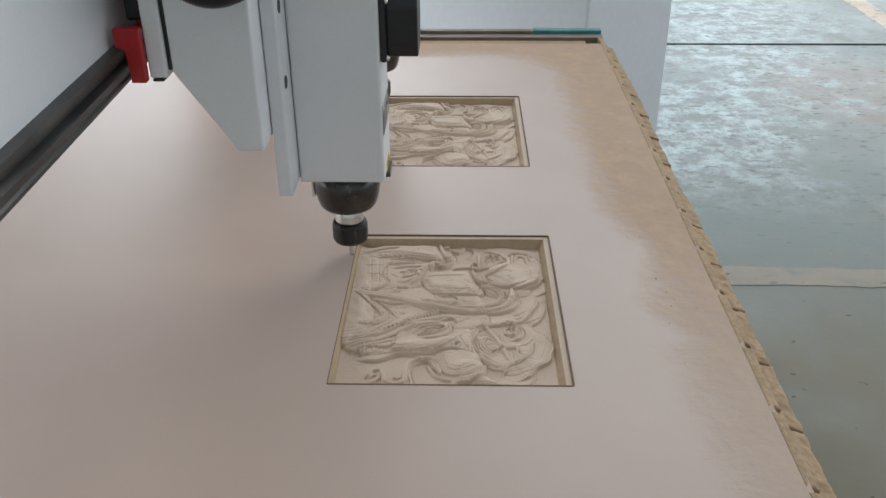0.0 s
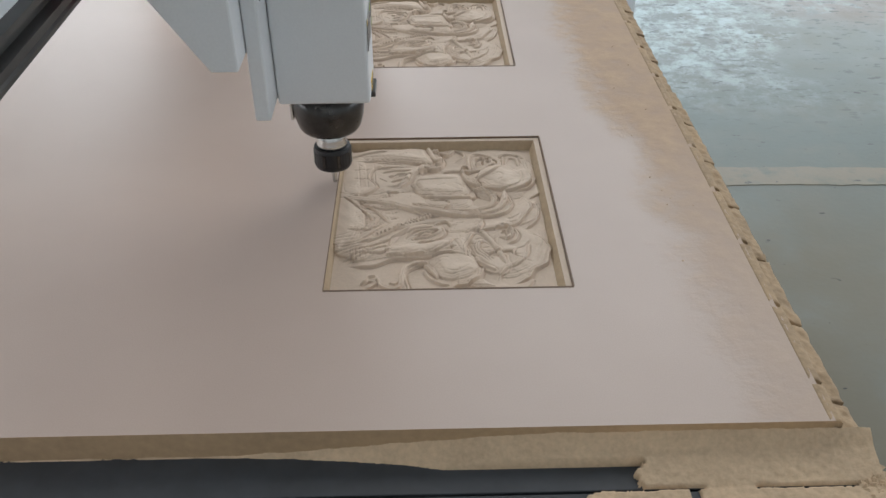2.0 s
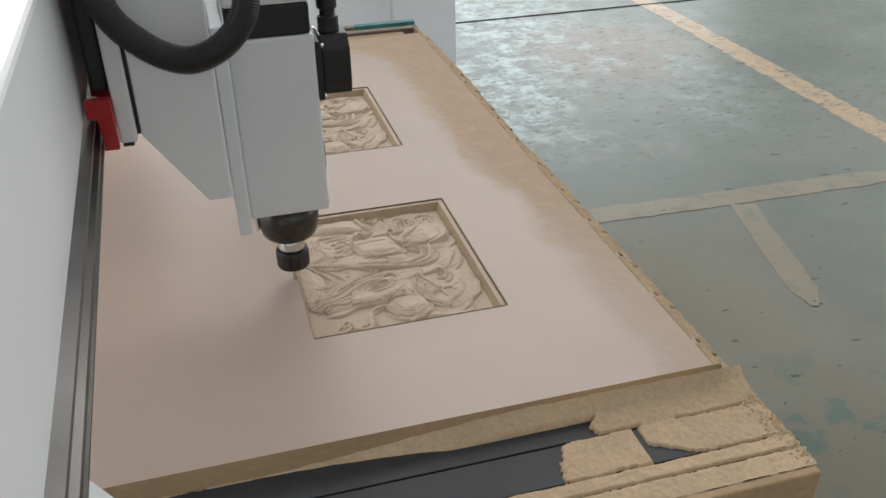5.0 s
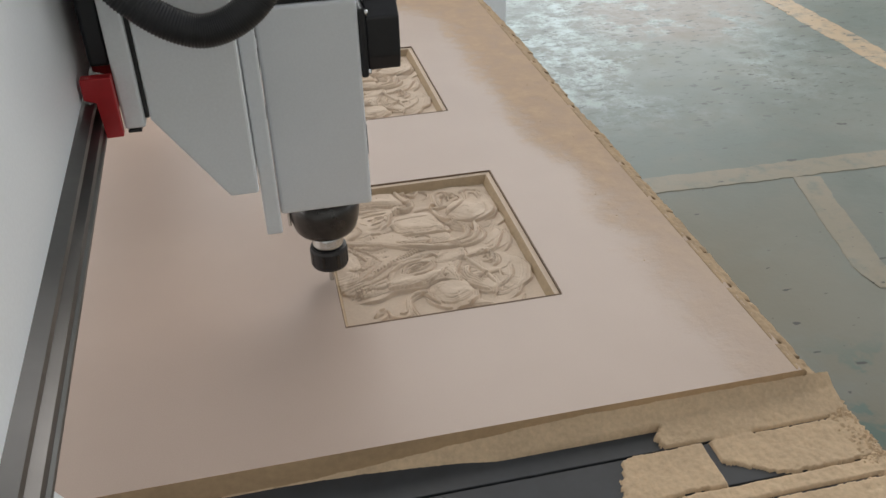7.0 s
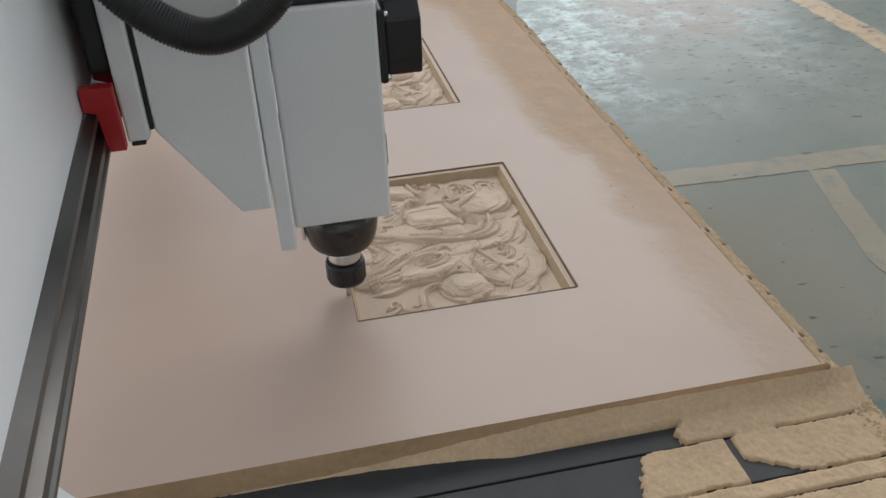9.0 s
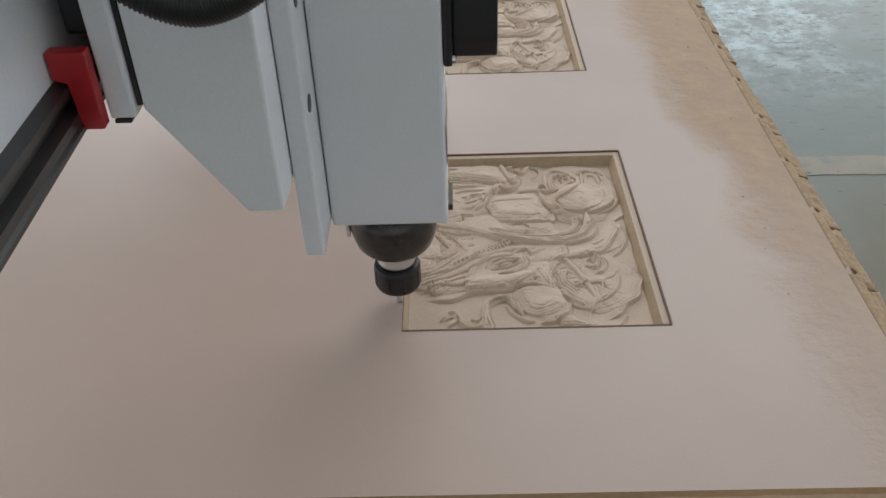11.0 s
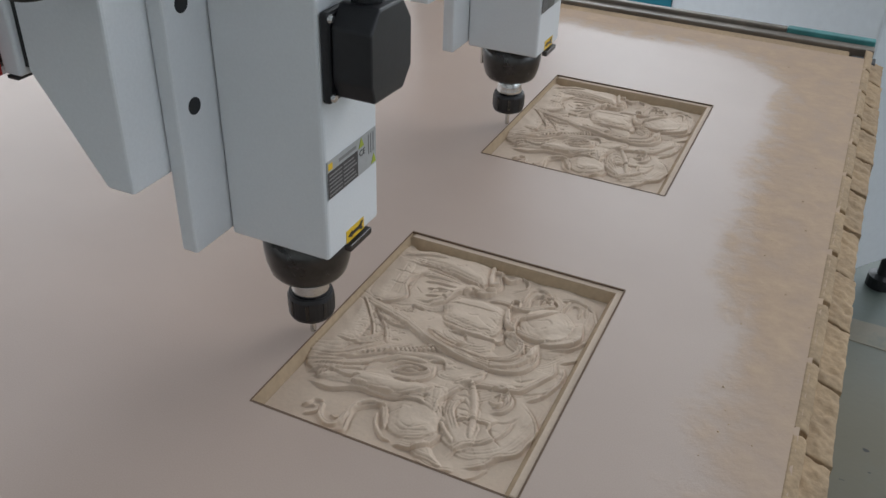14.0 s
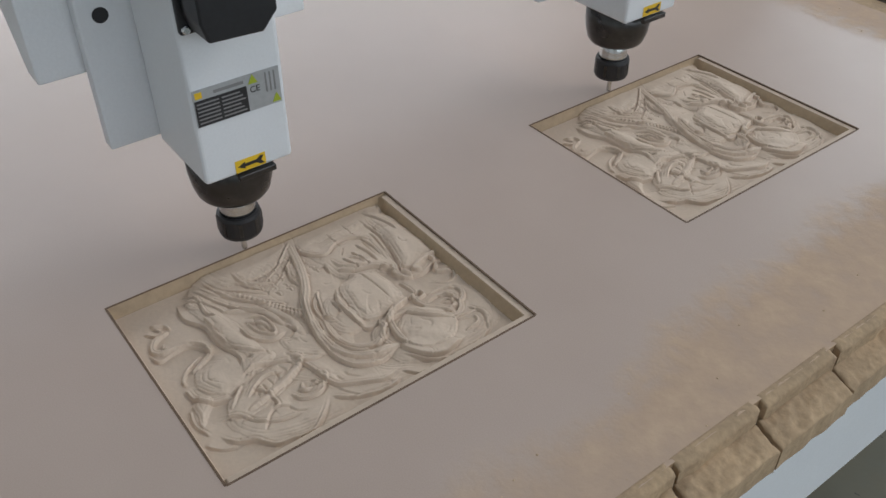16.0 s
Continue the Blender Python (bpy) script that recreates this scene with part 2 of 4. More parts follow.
def thing(name, bm, material, label="", category="", kind="", group="", smooth=False):
    return tagged(new(name, mesh_of(name, bm, material, smooth)), label, category, group, kind)


def part(name, bm, material, parent, label="", smooth=False):
    ob = new(name, mesh_of(name, bm, material, smooth))
    ob.parent = parent
    return tagged(ob, label)


def holder(name, place, label, category, group=""):
    ob = new(name)
    ob.empty_display_size = 0.05
    ob.location = place
    return tagged(ob, label, category, group)


def box(x0, x1, y0, y1, z0, z1, bevel=0.0, bm=None, seg=2):
    b = bmesh.new()
    bmesh.ops.create_cube(b, size=1, matrix=Matrix.LocRotScale(((x0 + x1) / 2, (y0 + y1) / 2, (z0 + z1) / 2), None, (x1 - x0, y1 - y0, z1 - z0)))
    if bevel:
        bmesh.ops.bevel(b, geom=b.edges[:], offset=bevel, segments=seg, affect="EDGES", profile=0.5)
    if bm is None:
        return b
    joined(bm, b)
    return bm


def joined(bm, other):
    me = bpy.data.meshes.new("tmp")
    other.to_mesh(me)
    other.free()
    bm.from_mesh(me)
    bpy.data.meshes.remove(me)


def turned(profile, n=32, axis="z", at=(0, 0, 0)):
    """A body of revolution from (radius, height) pairs, closed at both ends."""
    b = bmesh.new()
    rings = []
    for r, h in profile:
        ring = []
        for i in range(n):
            a = 2 * math.pi * i / n
            u, v = r * math.cos(a), r * math.sin(a)
            co = {"z": (u, v, h), "x": (h, u, v), "y": (u, h, v)}[axis]
            ring.append(b.verts.new(Vector(co) + Vector(at)))
        rings.append(ring)
    for p, q in zip(rings, rings[1:]):
        for i in range(n):
            b.faces.new((p[i], p[(i + 1) % n], q[(i + 1) % n], q[i]))
    b.faces.new(rings[0])
    b.faces.new(rings[-1])
    return b


def prism(outline, a0, a1, axis="y", bevel=0.0):
    """An outline pushed along an axis: (x, z) along y, (y, z) along x, (x, y) along z."""
    b = bmesh.new()
    put_at = {"y": lambda u, v, a: (u, a, v), "x": lambda u, v, a: (a, u, v), "z": lambda u, v, a: (u, v, a)}[axis]
    lo = [b.verts.new(put_at(u, v, a0)) for u, v in outline]
    hi = [b.verts.new(put_at(u, v, a1)) for u, v in outline]
    n = len(outline)
    b.faces.new(lo)
    b.faces.new(hi)
    for i in range(n):
        b.faces.new((lo[i], lo[(i + 1) % n], hi[(i + 1) % n], hi[i]))
    if bevel:
        bmesh.ops.bevel(b, geom=b.edges[:], offset=bevel, segments=2, affect="EDGES", profile=0.5)
    return b


def spline(points, n):
    """n points along a smooth curve through the given ones."""
    p = np.array(points, float)
    p = np.vstack([2 * p[0] - p[1], p, 2 * p[-1] - p[-2]])
    out = []
    for s in np.linspace(0, len(p) - 3 - 1e-6, n):
        i, f = int(s), s - int(s)
        a, b, c, d = p[i:i + 4]
        out.append(0.5 * (2 * b + (c - a) * f + (2 * a - 5 * b + 4 * c - d) * f * f + (3 * b - a - 3 * c + d) * f ** 3))
    return np.array(out)


def tube(points, radius, n=200, sides=14, ribs=0.0, pitch=3):
    """A hose along a smooth curve; ribs swell every few rings."""
    b = bmesh.new()
    c = spline(points, n)
    rings, up = [], Vector((0, 1, 0.01))
    for i, q in enumerate(c):
        t = Vector(c[min(i + 1, n - 1)] - c[max(i - 1, 0)]).normalized()
        side = t.cross(up).normalized()
        top = side.cross(t).normalized()
        r = radius + ribs * (1 if i % pitch == 0 else -0.5)
        rings.append([b.verts.new(Vector(q) + r * (math.cos(a) * side + math.sin(a) * top)) for a in (2 * math.pi * k / sides for k in range(sides))])
    for p, q in zip(rings, rings[1:]):
        for k in range(sides):
            b.faces.new((p[k], p[(k + 1) % sides], q[(k + 1) % sides], q[k]))
    b.faces.new(rings[0])
    b.faces.new(rings[-1])
    return b


# ---------------------------------------------------------------- hall
# unseen shell; apart from the doorway its openings only serve the added lamps
X0, X1, Y0, Y1, TOP = HALL
thing("floor", box(X0, X1, Y0, Y1, -0.2, 0.0), FLOOR, "worn blue-green painted concrete workshop floor", "floor", "structure")
b = box(X0 - 0.2, X0, Y0, Y1, 0, 2.0)
box(X0 - 0.2, X0, Y0, Y1, 5.8, TOP, bm=b)
box(X0 - 0.2, X0, Y0, -2.6, 2.0, 5.8, bm=b)
box(X0 - 0.2, X0, 7.6, Y1, 2.0, 5.8, bm=b)
thing("wall_west", b, BLUEBOARD, "plain pale workshop wall, unseen, with a long opening for an added lamp", "wall", "structure")
b = box(X1, X1 + 0.2, Y0, Y1, 0, 2.0)
box(X1, X1 + 0.2, Y0, Y1, 5.8, TOP, bm=b)
box(X1, X1 + 0.2, Y0, -2.6, 2.0, 5.8, bm=b)
box(X1, X1 + 0.2, 7.6, Y1, 2.0, 5.8, bm=b)
thing("wall_east", b, BLUEBOARD, "plain pale workshop wall, unseen, with a long opening for an added lamp", "wall", "structure")
thing("wall_south", box(X0, X1, Y0 - 0.2, Y0, 0, TOP), BLUEBOARD, "plain pale workshop wall", "wall", "structure")
b = box(X0, 0.75, Y1, Y1 + 0.2, 0, 2.4)
box(X0, 0.75, Y1, Y1 + 0.2, 5.6, TOP, bm=b)
box(X0, -5.9, Y1, Y1 + 0.2, 2.4, 5.6, bm=b)
box(0.1, 0.75, Y1, Y1 + 0.2, 2.4, 5.6, bm=b)
box(7.65, X1, Y1, Y1 + 0.2, 0, TOP, bm=b)
box(0.75, 7.65, Y1, Y1 + 0.2, 4.65, TOP, bm=b)
thing("wall_north", b, BLUEBOARD, "pale workshop wall, unseen, with a wide doorway and an opening for an added lamp", "wall", "structure")
b = bmesh.new()
for x0, x1, y0, y1 in ((X0, 0.15, Y0, Y1), (6.25, X1, Y0, Y1), (0.15, 6.25, Y0, -4.55), (0.15, 6.25, -0.45, 4.45), (0.15, 6.25, 8.55, Y1)):
    box(x0, x1, y0, y1, TOP, TOP + 0.1, bm=b)
thing("ceiling", b, ROOF, "plain workshop roof, unseen, with openings for added lamps", "ceiling", "structure")


thing("floor_joint", box(0.6, 8.9, 3.745, 3.757, 0.0, 0.004), SLOT, "dark joint line across the floor", "floor joint", "structure")


def floor_stripe(x0, y0, x1, y1, w, paint):
    d = Vector((x1 - x0, y1 - y0, 0))
    s = d.cross(Vector((0, 0, 1))).normalized() * w / 2
    bm = bmesh.new()
    n = max(6, int(d.length / 0.02))
    rows = []
    for i in range(n + 1):
        c = Vector((x0, y0, 0)) + d * i / n
        worn = min(1.0, 0.25 + 5 * (1 - i / n))
        j = [worn * (1 + 0.12 * noise.noise(Vector((c.x * 9, c.y * 9, k * 7.3))) + 0.14 * noise.noise(Vector((c.x * 31, c.y * 31, k * 5.1)))) for k in (0, 1)]
        rows.append([bm.verts.new(c + o + Vector((0, 0, h))) for o, h in ((s * j[0], 0.0), (s * j[0] * 0.97, 0.002), (-s * j[1] * 0.97, 0.002), (-s * j[1], 0.0))])
    for p, q in zip(rows, rows[1:]):
        for k in range(3):
            bm.faces.new((p[k], p[k + 1], q[k + 1], q[k]))
    return thing("floor_stripe", bm, paint, "worn cream painted line on the floor", "floor marking", "structure")


floor_stripe(0.5, 1.525, 2.33, 1.475, 0.10, FAINT)
floor_stripe(2.40, 1.35, 2.42, 6.4, 0.125, STRIPE)
floor_stripe(1.56, 1.44, 1.42, 0.86, 0.085, FAINT)


# ---------------------------------------------------------------- carved board
BOARD = (-2.05, 0.388, -0.164, 1.046, 0.775, 0.800)
W, L = 0.220, 0.278
SPAN = 0.473


def relief_field():
    """Heights of the carving over its ground, on a grid of W by L: overlapping swells, bands, scrolls and cut lines, in mm."""
    nu, nv = 441, 557
    us, vs = np.meshgrid(np.linspace(0, 220, nu), np.linspace(0, 278, nv))
    rnd = random.Random(5)
    field = np.zeros((nv, nu))
    # slow warps keep outlines and heights from looking drawn
    wob = np.sin(us * 0.21 + 2.2 * np.sin(vs * 0.05)) * np.sin(vs * 0.19 + 1.7 * np.sin(us * 0.06))
    wave = np.sin(us * 0.75 + 1.9 * np.sin(vs * 0.31)) * np.sin(vs * 0.83 + 1.6 * np.sin(us * 0.27))

    swirl = np.sin(us * 0.085 + 1.4 * np.sin(vs * 0.045) + 0.6) * np.sin(vs * 0.075 + 1.3 * np.sin(us * 0.05))

    def window(points, m):
        p = np.array(points, float)
        (x0, y0), (x1, y1) = p.min(0) - m, p.max(0) + m
        lim = lambda v, step, n: int(min(n, max(0, v / step)))
        return slice(lim(y0, 278 / (nv - 1), nv), lim(y1, 278 / (nv - 1), nv) + 1), slice(lim(x0, 220 / (nu - 1), nu), lim(x1, 220 / (nu - 1), nu) + 1)

    def smooth(v):
        v = np.clip(v, 0, 1)
        return v * v * (3 - 2 * v)

    def nearest(p, x, y):
        best, along, side = np.full(x.shape, 1e9), np.zeros(x.shape), np.zeros(x.shape)
        for n, (q, r) in enumerate(zip(p, p[1:])):
            d = r - q
            size = max(d @ d, 1e-9)
            t = np.clip(((x - q[0]) * d[0] + (y - q[1]) * d[1]) / size, 0, 1)
            ex, ey = x - q[0] - t * d[0], y - q[1] - t * d[1]
            far = ex * ex + ey * ey
            hit = far < best
            best = np.where(hit, far, best)
            along = np.where(hit, (n + t) / (len(p) - 1), along)
            side = np.where(hit, (d[0] * ey - d[1] * ex) / math.sqrt(size), side)
        return np.sqrt(best), along, side

    def mound(points, z, soft):
        """A swelling with a steep rim; it covers what lies lower."""
        k = window(points, 6)
        x, y = us[k], vs[k]
        p = spline(points + points[:1], 7 * len(points))
        inside = np.zeros(x.shape, bool)
        for (ax, ay), (bx, by) in zip(p, np.roll(p, -1, 0)):
            inside ^= ((ay > y) != (by > y)) & (x < (bx - ax) * (y - ay) / ((by - ay) or 1e-9) + ax)
        far = nearest(np.vstack([p, p[:1]]), x, y)[0]
        d0 = np.where(inside, far, -far)
        d = d0 + 0.4 * wave[k] + 0.9 * wob[k]
        under = field[k] - 0.6 * np.clip(1 + d / 1.8, 0, 1) * (d < 0)
        low = np.clip(field[k], 0, z)
        r = np.clip(d / (1.7 * soft), 0, 1)
        top = low + (z - low) * (0.42 * smooth(d / 0.9) + 0.58 * smooth(r)) + 0.35 * wob[k]
        # folds follow the rim inwards, in some stretches only
        fold = np.clip(1 - (((d0 + 0.5 * wob[k]) % 3.3 - 1.65) / 0.8) ** 2, 0, 1)
        top = top - 0.75 * fold * smooth((d - 0.9) / 0.8) * smooth((10 - d) / 4) * smooth(0.55 + 1.3 * swirl[k])
        field[k] = np.where(d > 0, np.maximum(under, top), under)

    def ribbon(points, w, z, lines=0):
        """A rounded band that thins out at its ends, with fine lines along it; its far rim stands higher."""
        k = window(points, w + 6)
        x, y = us[k], vs[k]
        p = spline(points, 8 * len(points)) if len(points) > 2 else np.array(points, float)
        far, along, side = nearest(p, x, y)
        ends = np.clip(np.minimum(along, 1 - along) / 0.14, 0.0, 1) ** 0.5
        width = w * (0.35 + 0.65 * ends)
        d = width - far + 0.2 * wave[k]
        under = field[k] - 1.0 * np.clip(1 + d / 2.0, 0, 1) * (d < 0)
        cross = np.clip(far / width, 0, 1)
        top = z * (0.72 + 0.28 * ends) * smooth(d / 0.9) * (1 - 0.22 * cross ** 2 + 0.07 * np.clip(side / w, -1, 1))
        for j in range(lines):
            at = width * ((j + 1) / (lines + 1) * 2 - 1)
            top = top - 1.1 * ends * np.clip(1 - ((side - at) / 0.7) ** 2, 0, 1) * (d > 0.4)
        field[k] = np.where(d > 0, np.maximum(under, top), under)

    def groove(points, depth, w):
        k = window(points, w + 3)
        p = spline(points, 8 * len(points)) if len(points) > 2 else np.array(points, float)
        far, along, _ = nearest(p, us[k], vs[k])
        ends = np.clip(np.minimum(along, 1 - along) / 0.2, 0.1, 1)
        field[k] -= depth * ends * np.clip(1 - (far / w) ** 2, 0, 1)

    def sheet(points, h, reach, lines=0):
        """A fold laid over the forms: it swells up to its line from the far side and ends there in a step."""
        k = window(points, 1.45 * reach + 4)
        p = spline(points, 8 * len(points)) if len(points) > 2 else np.array(points, float)
        far, along, side = nearest(p, us[k], vs[k])
        flow = p[-1] - p[0]
        if len(points) > 4 and abs(flow).sum() < 15:
            flow = np.array([p[:, 0].max() - p[:, 0].min(), 0]) + 0.5 * flow
        side = side * (1.0 if 0.5 * flow[1] + 0.87 * flow[0] > 0 else -1.0)
        ends = smooth(along / 0.16) * smooth((1 - along) / 0.16)
        s = np.where(side >= 0, far, -far)
        body = np.where(s > 0, np.clip(1 - s / (1.3 * reach), 0, 1) ** 1.25, smooth(1 + s / 0.8))
        body = np.where(np.abs(side) < 0.35 * far, body * 0.4, body)
        field[k] += 1.15 * h * ends * body
        for j in range(lines):
            field[k] -= 0.9 * ends * np.clip(1 - ((s - 2.0 - 2.4 * j) / 0.75) ** 2, 0, 1)
        field[k] -= 1.2 * ends * np.clip(1 - ((s + 1.4) / 1.2) ** 2, 0, 1)

    # clouds and the ground behind the forms
    mound([(132, 228), (142, 261), (171, 270), (198, 256), (207, 220), (202, 179), (177, 160), (145, 168)], 3.2, 5)
    mound([(149, 39), (161, 29), (175, 28), (191, 37), (200, 53), (208, 91), (206, 142), (177, 151), (156, 133), (152, 90)], 3.0, 6)
    mound([(159, 142), (183, 156), (202, 184), (211, 194), (209, 151), (193, 116), (172, 107)], 2.2, 4)
    mound([(9, 183), (78, 179), (172, 131), (157, 90), (98, 73), (24, 88), (6, 71), (-11, 159)], 3.4, 5)
    # rows of short curved scales in the lower part
    for row in range(7):
        for j in range(9):
            x, y = 6 + 7.2 * j + 1.5 * rnd.random(), 112 + 8.2 * row + 0.35 * j * (row - 3)
            if x < 62 - 4 * abs(row - 3):
                ribbon([(x, y), (x + 2.2, y + 2.6), (x + 5.6, y + 2.2)], 1.1, 4.6 + rnd.uniform(-0.3, 0.5))
    # the field stays high along the side where the cut begins
    mound([(-30, 70), (-30, 264), (24, 256), (34, 215), (22, 168), (30, 120), (14, 76)], 8.6, 8)
    # the bands, swells and scrolls
    mound([(6, 241), (36, 244), (96, 230), (87, 211), (77, 183), (50, 176), (8, 176)], 5.8, 5)
    mound([(4, 261), (33, 268), (88, 270), (95, 256), (99, 234), (84, 234), (48, 242), (6, 243)], 7.6, 5)
    ribbon([(93, 275), (98, 252), (103, 239), (109, 243)], 2.6, 6.5, 0)
    ribbon([(98, 259), (107, 259), (116, 254), (124, 265)], 2.2, 6.0, 0)
    ribbon([(85, 215), (89, 226), (100, 223), (111, 231)], 3.4, 8.2, 1)
    ribbon([(50, 186), (64, 190), (73, 207), (62, 209), (56, 200)], 2.2, 8.0, 0)
    groove([(39, 236), (91, 230)], 1.6, 1.0)
    groove([(40, 230), (82, 226)], 1.6, 1.0)
    groove([(41, 222), (69, 222)], 1.6, 1.0)
    groove([(41, 204), (51, 196)], 1.6, 1.0)
    groove([(15, 200), (38, 203)], 1.6, 1.0)
    groove([(11, 219), (36, 221)], 1.6, 1.0)
    groove([(18, 235), (23, 182)], 0.9, 0.9)
    groove([(26, 235), (31, 182)], 0.9, 0.9)
    groove([(35, 235), (39, 182)], 0.9, 0.9)
    mound([(75, 191), (86, 211), (125, 211), (134, 193), (136, 171), (126, 165), (101, 167), (84, 173)], 8.2, 6)
    groove([(78, 195), (99, 198), (128, 199)], 1.8, 1.2)
    mound([(91, 166), (134, 167), (141, 155), (129, 143), (106, 143), (91, 156)], 5.6, 4)
    groove([(92, 166), (109, 165), (123, 166)], 1.5, 0.9)
    groove([(92, 161), (109, 161), (120, 162)], 1.5, 0.9)
    groove([(93, 157), (110, 156), (117, 157)], 1.5, 0.9)
    ribbon([(78, 155), (94, 143), (109, 141), (121, 149)], 2.4, 6.6, 1)
    ribbon([(-36, 178), (12, 166), (41, 159), (67, 149), (90, 136), (114, 130), (141, 130), (159, 137), (170, 153), (173, 174)], 4.2, 8.6, 2)
    ribbon([(140, 177), (153, 175), (161, 162), (156, 147), (139, 138), (113, 140)], 3.4, 6.8, 2)
    groove([(138, 169), (141, 149)], 1.8, 1.6)
    ribbon([(138, 228), (140, 247), (150, 255), (161, 247), (162, 232), (152, 223)], 2.2, 6.8, 1)
    ribbon([(145, 234), (150, 244), (156, 240), (155, 231)], 1.6, 5.8, 0)
    mound([(144, 201), (154, 222), (172, 230), (190, 218), (193, 194), (180, 181), (158, 181)], 8.4, 12)
    ribbon([(131, 211), (136, 195), (144, 185), (160, 180), (177, 179)], 3.0, 9.0, 1)
    ribbon([(129, 217), (146, 217), (159, 228), (169, 234)], 2.8, 7.6, 1)
    groove([(142, 207), (147, 195), (155, 188)], 1.2, 0.9)
    groove([(148, 209), (154, 199), (163, 193)], 1.0, 0.8)
    ribbon([(178, 230), (182, 243), (190, 241), (192, 228)], 1.6, 5.6, 0)
    ribbon([(175, 228), (178, 251), (192, 251), (197, 232)], 1.4, 4.8, 0)
    ribbon([(132, 213), (131, 224), (137, 225), (139, 215)], 1.6, 7.4, 0)
    mound([(5, 70), (3, 88), (28, 98), (51, 117), (88, 126), (127, 132), (142, 115), (132, 90), (114, 70), (58, 61), (29, 56)], 5.0, 5)
    ribbon([(5, 73), (30, 84), (44, 100), (59, 110), (75, 125)], 2.6, 7.6, 1)
    ribbon([(3, 82), (24, 90), (40, 105), (53, 119)], 2.2, 7.0, 1)
    ribbon([(1, 91), (17, 97), (31, 110), (45, 130)], 1.8, 6.0, 0)
    ribbon([(53, 107), (73, 111), (94, 118), (120, 118)], 3.2, 7.0, 0)
    ribbon([(56, 80), (64, 97), (79, 107), (97, 111)], 3.0, 7.8, 0)
    ribbon([(72, 90), (79, 101), (95, 103), (104, 99), (92, 90), (77, 88)], 1.7, 8.2, 0)
    mound([(78, 94), (84, 100), (95, 100), (91, 93)], 8.0, 2.5)
    mound([(51, 69), (57, 77), (107, 84), (116, 80), (114, 70), (88, 63), (58, 61)], 9.0, 6)
    ribbon([(53, 62), (66, 64)], 1.6, 6.6, 0)
    ribbon([(70, 61), (90, 64)], 1.6, 6.6, 0)
    mound([(19, 76), (36, 78), (39, 62), (29, 56), (20, 62)], 6.4, 3)
    groove([(23, 76), (25, 57)], 1.3, 0.9)
    groove([(27, 76), (29, 57)], 1.3, 0.9)
    groove([(32, 77), (34, 58)], 1.3, 0.9)
    mound([(113, 84), (125, 89), (132, 77), (131, 62), (121, 62), (114, 70)], 8.0, 4)
    groove([(118, 83), (121, 72), (125, 65)], 1.5, 1.2)
    mound([(93, 51), (97, 65), (115, 72), (134, 63), (141, 46), (133, 30), (117, 24), (102, 32)], 6.6, 7)
    groove([(106, 35), (118, 31), (133, 38)], 1.3, 0.9)
    groove([(108, 39), (119, 35), (131, 43)], 1.2, 0.9)
    groove([(103, 30), (117, 25), (134, 33)], 1.2, 0.9)
    ribbon([(31, 23), (35, 27), (37, 33), (44, 35)], 1.8, 4.4, 0)
    ribbon([(46, 32), (50, 20), (60, 14), (67, 19), (68, 33), (71, 45), (80, 51), (90, 49), (97, 38), (101, 29)], 2.7, 5.4, 1)
    ribbon([(57, 24), (63, 22), (66, 30)], 1.2, 3.6, 0)
    ribbon([(88, 42), (94, 29), (104, 20), (111, 19)], 1.8, 3.6, 0)
    mound([(122, 96), (140, 106), (159, 78), (170, 44), (161, 31), (143, 41), (132, 70)], 5.6, 5)
    ribbon([(129, 97), (142, 101), (151, 86), (159, 66), (164, 46)], 2.8, 8.0, 0)
    groove([(133, 90), (141, 94), (146, 88)], 1.6, 1.1)
    groove([(136, 84), (144, 87), (149, 82)], 1.6, 1.1)
    groove([(139, 78), (147, 79), (151, 75)], 1.6, 1.1)
    groove([(143, 71), (151, 72), (154, 69)], 1.6, 1.1)
    groove([(146, 65), (154, 65), (157, 63)], 1.6, 1.1)
    groove([(149, 59), (157, 58), (159, 57)], 1.6, 1.1)
    mound([(127, 22), (135, 30), (145, 24), (157, 12), (144, 13), (133, 15)], 4.6, 3)
    groove([(137, 56), (142, 39), (149, 26), (156, 16)], 2.4, 1.3)
    ribbon([(137, 53), (147, 43), (155, 36)], 1.8, 6.4, 0)
    ribbon([(158, 103), (166, 110), (174, 102), (171, 89), (162, 91)], 2.0, 5.6, 0)
    ribbon([(164, 98), (168, 101), (169, 94)], 1.2, 4.6, 0)
    mound([(124, 128), (142, 131), (146, 118), (130, 100), (112, 101)], 6.2, 3)
    groove([(169, 151), (181, 157)], 1.8, 1.6)
    groove([(171, 122), (178, 124), (186, 131)], 1.8, 1.6)
    groove([(180, 109), (190, 112), (203, 121)], 1.8, 1.6)
    groove([(175, 70), (185, 74), (190, 82)], 1.8, 1.6)
    groove([(202, 183), (192, 170)], 1.8, 1.6)
    groove([(172, 115), (181, 117)], 1.8, 1.6)
    # strings of beads
    for q, r in (((74, 118), (96, 134)), ((70, 112), (95, 128)), ((40, 96), (72, 116))):
        for j in range(9):
            f = j / 8
            x, y = q[0] + (r[0] - q[0]) * f, q[1] + (r[1] - q[1]) * f
            hump = (us - x) ** 2 + (vs - y) ** 2
            field[:] = np.maximum(field, 8.4 * np.clip(1.25 - hump / 4.2, 0, 1) ** 0.5 * (hump < 3.6))
    # folds laid over the forms
    field *= 0.72
    sheet([(64, 147), (97, 133), (126, 125), (152, 125), (171, 132), (179, 147), (178, 160), (174, 171)], 3.0, 10, 2)
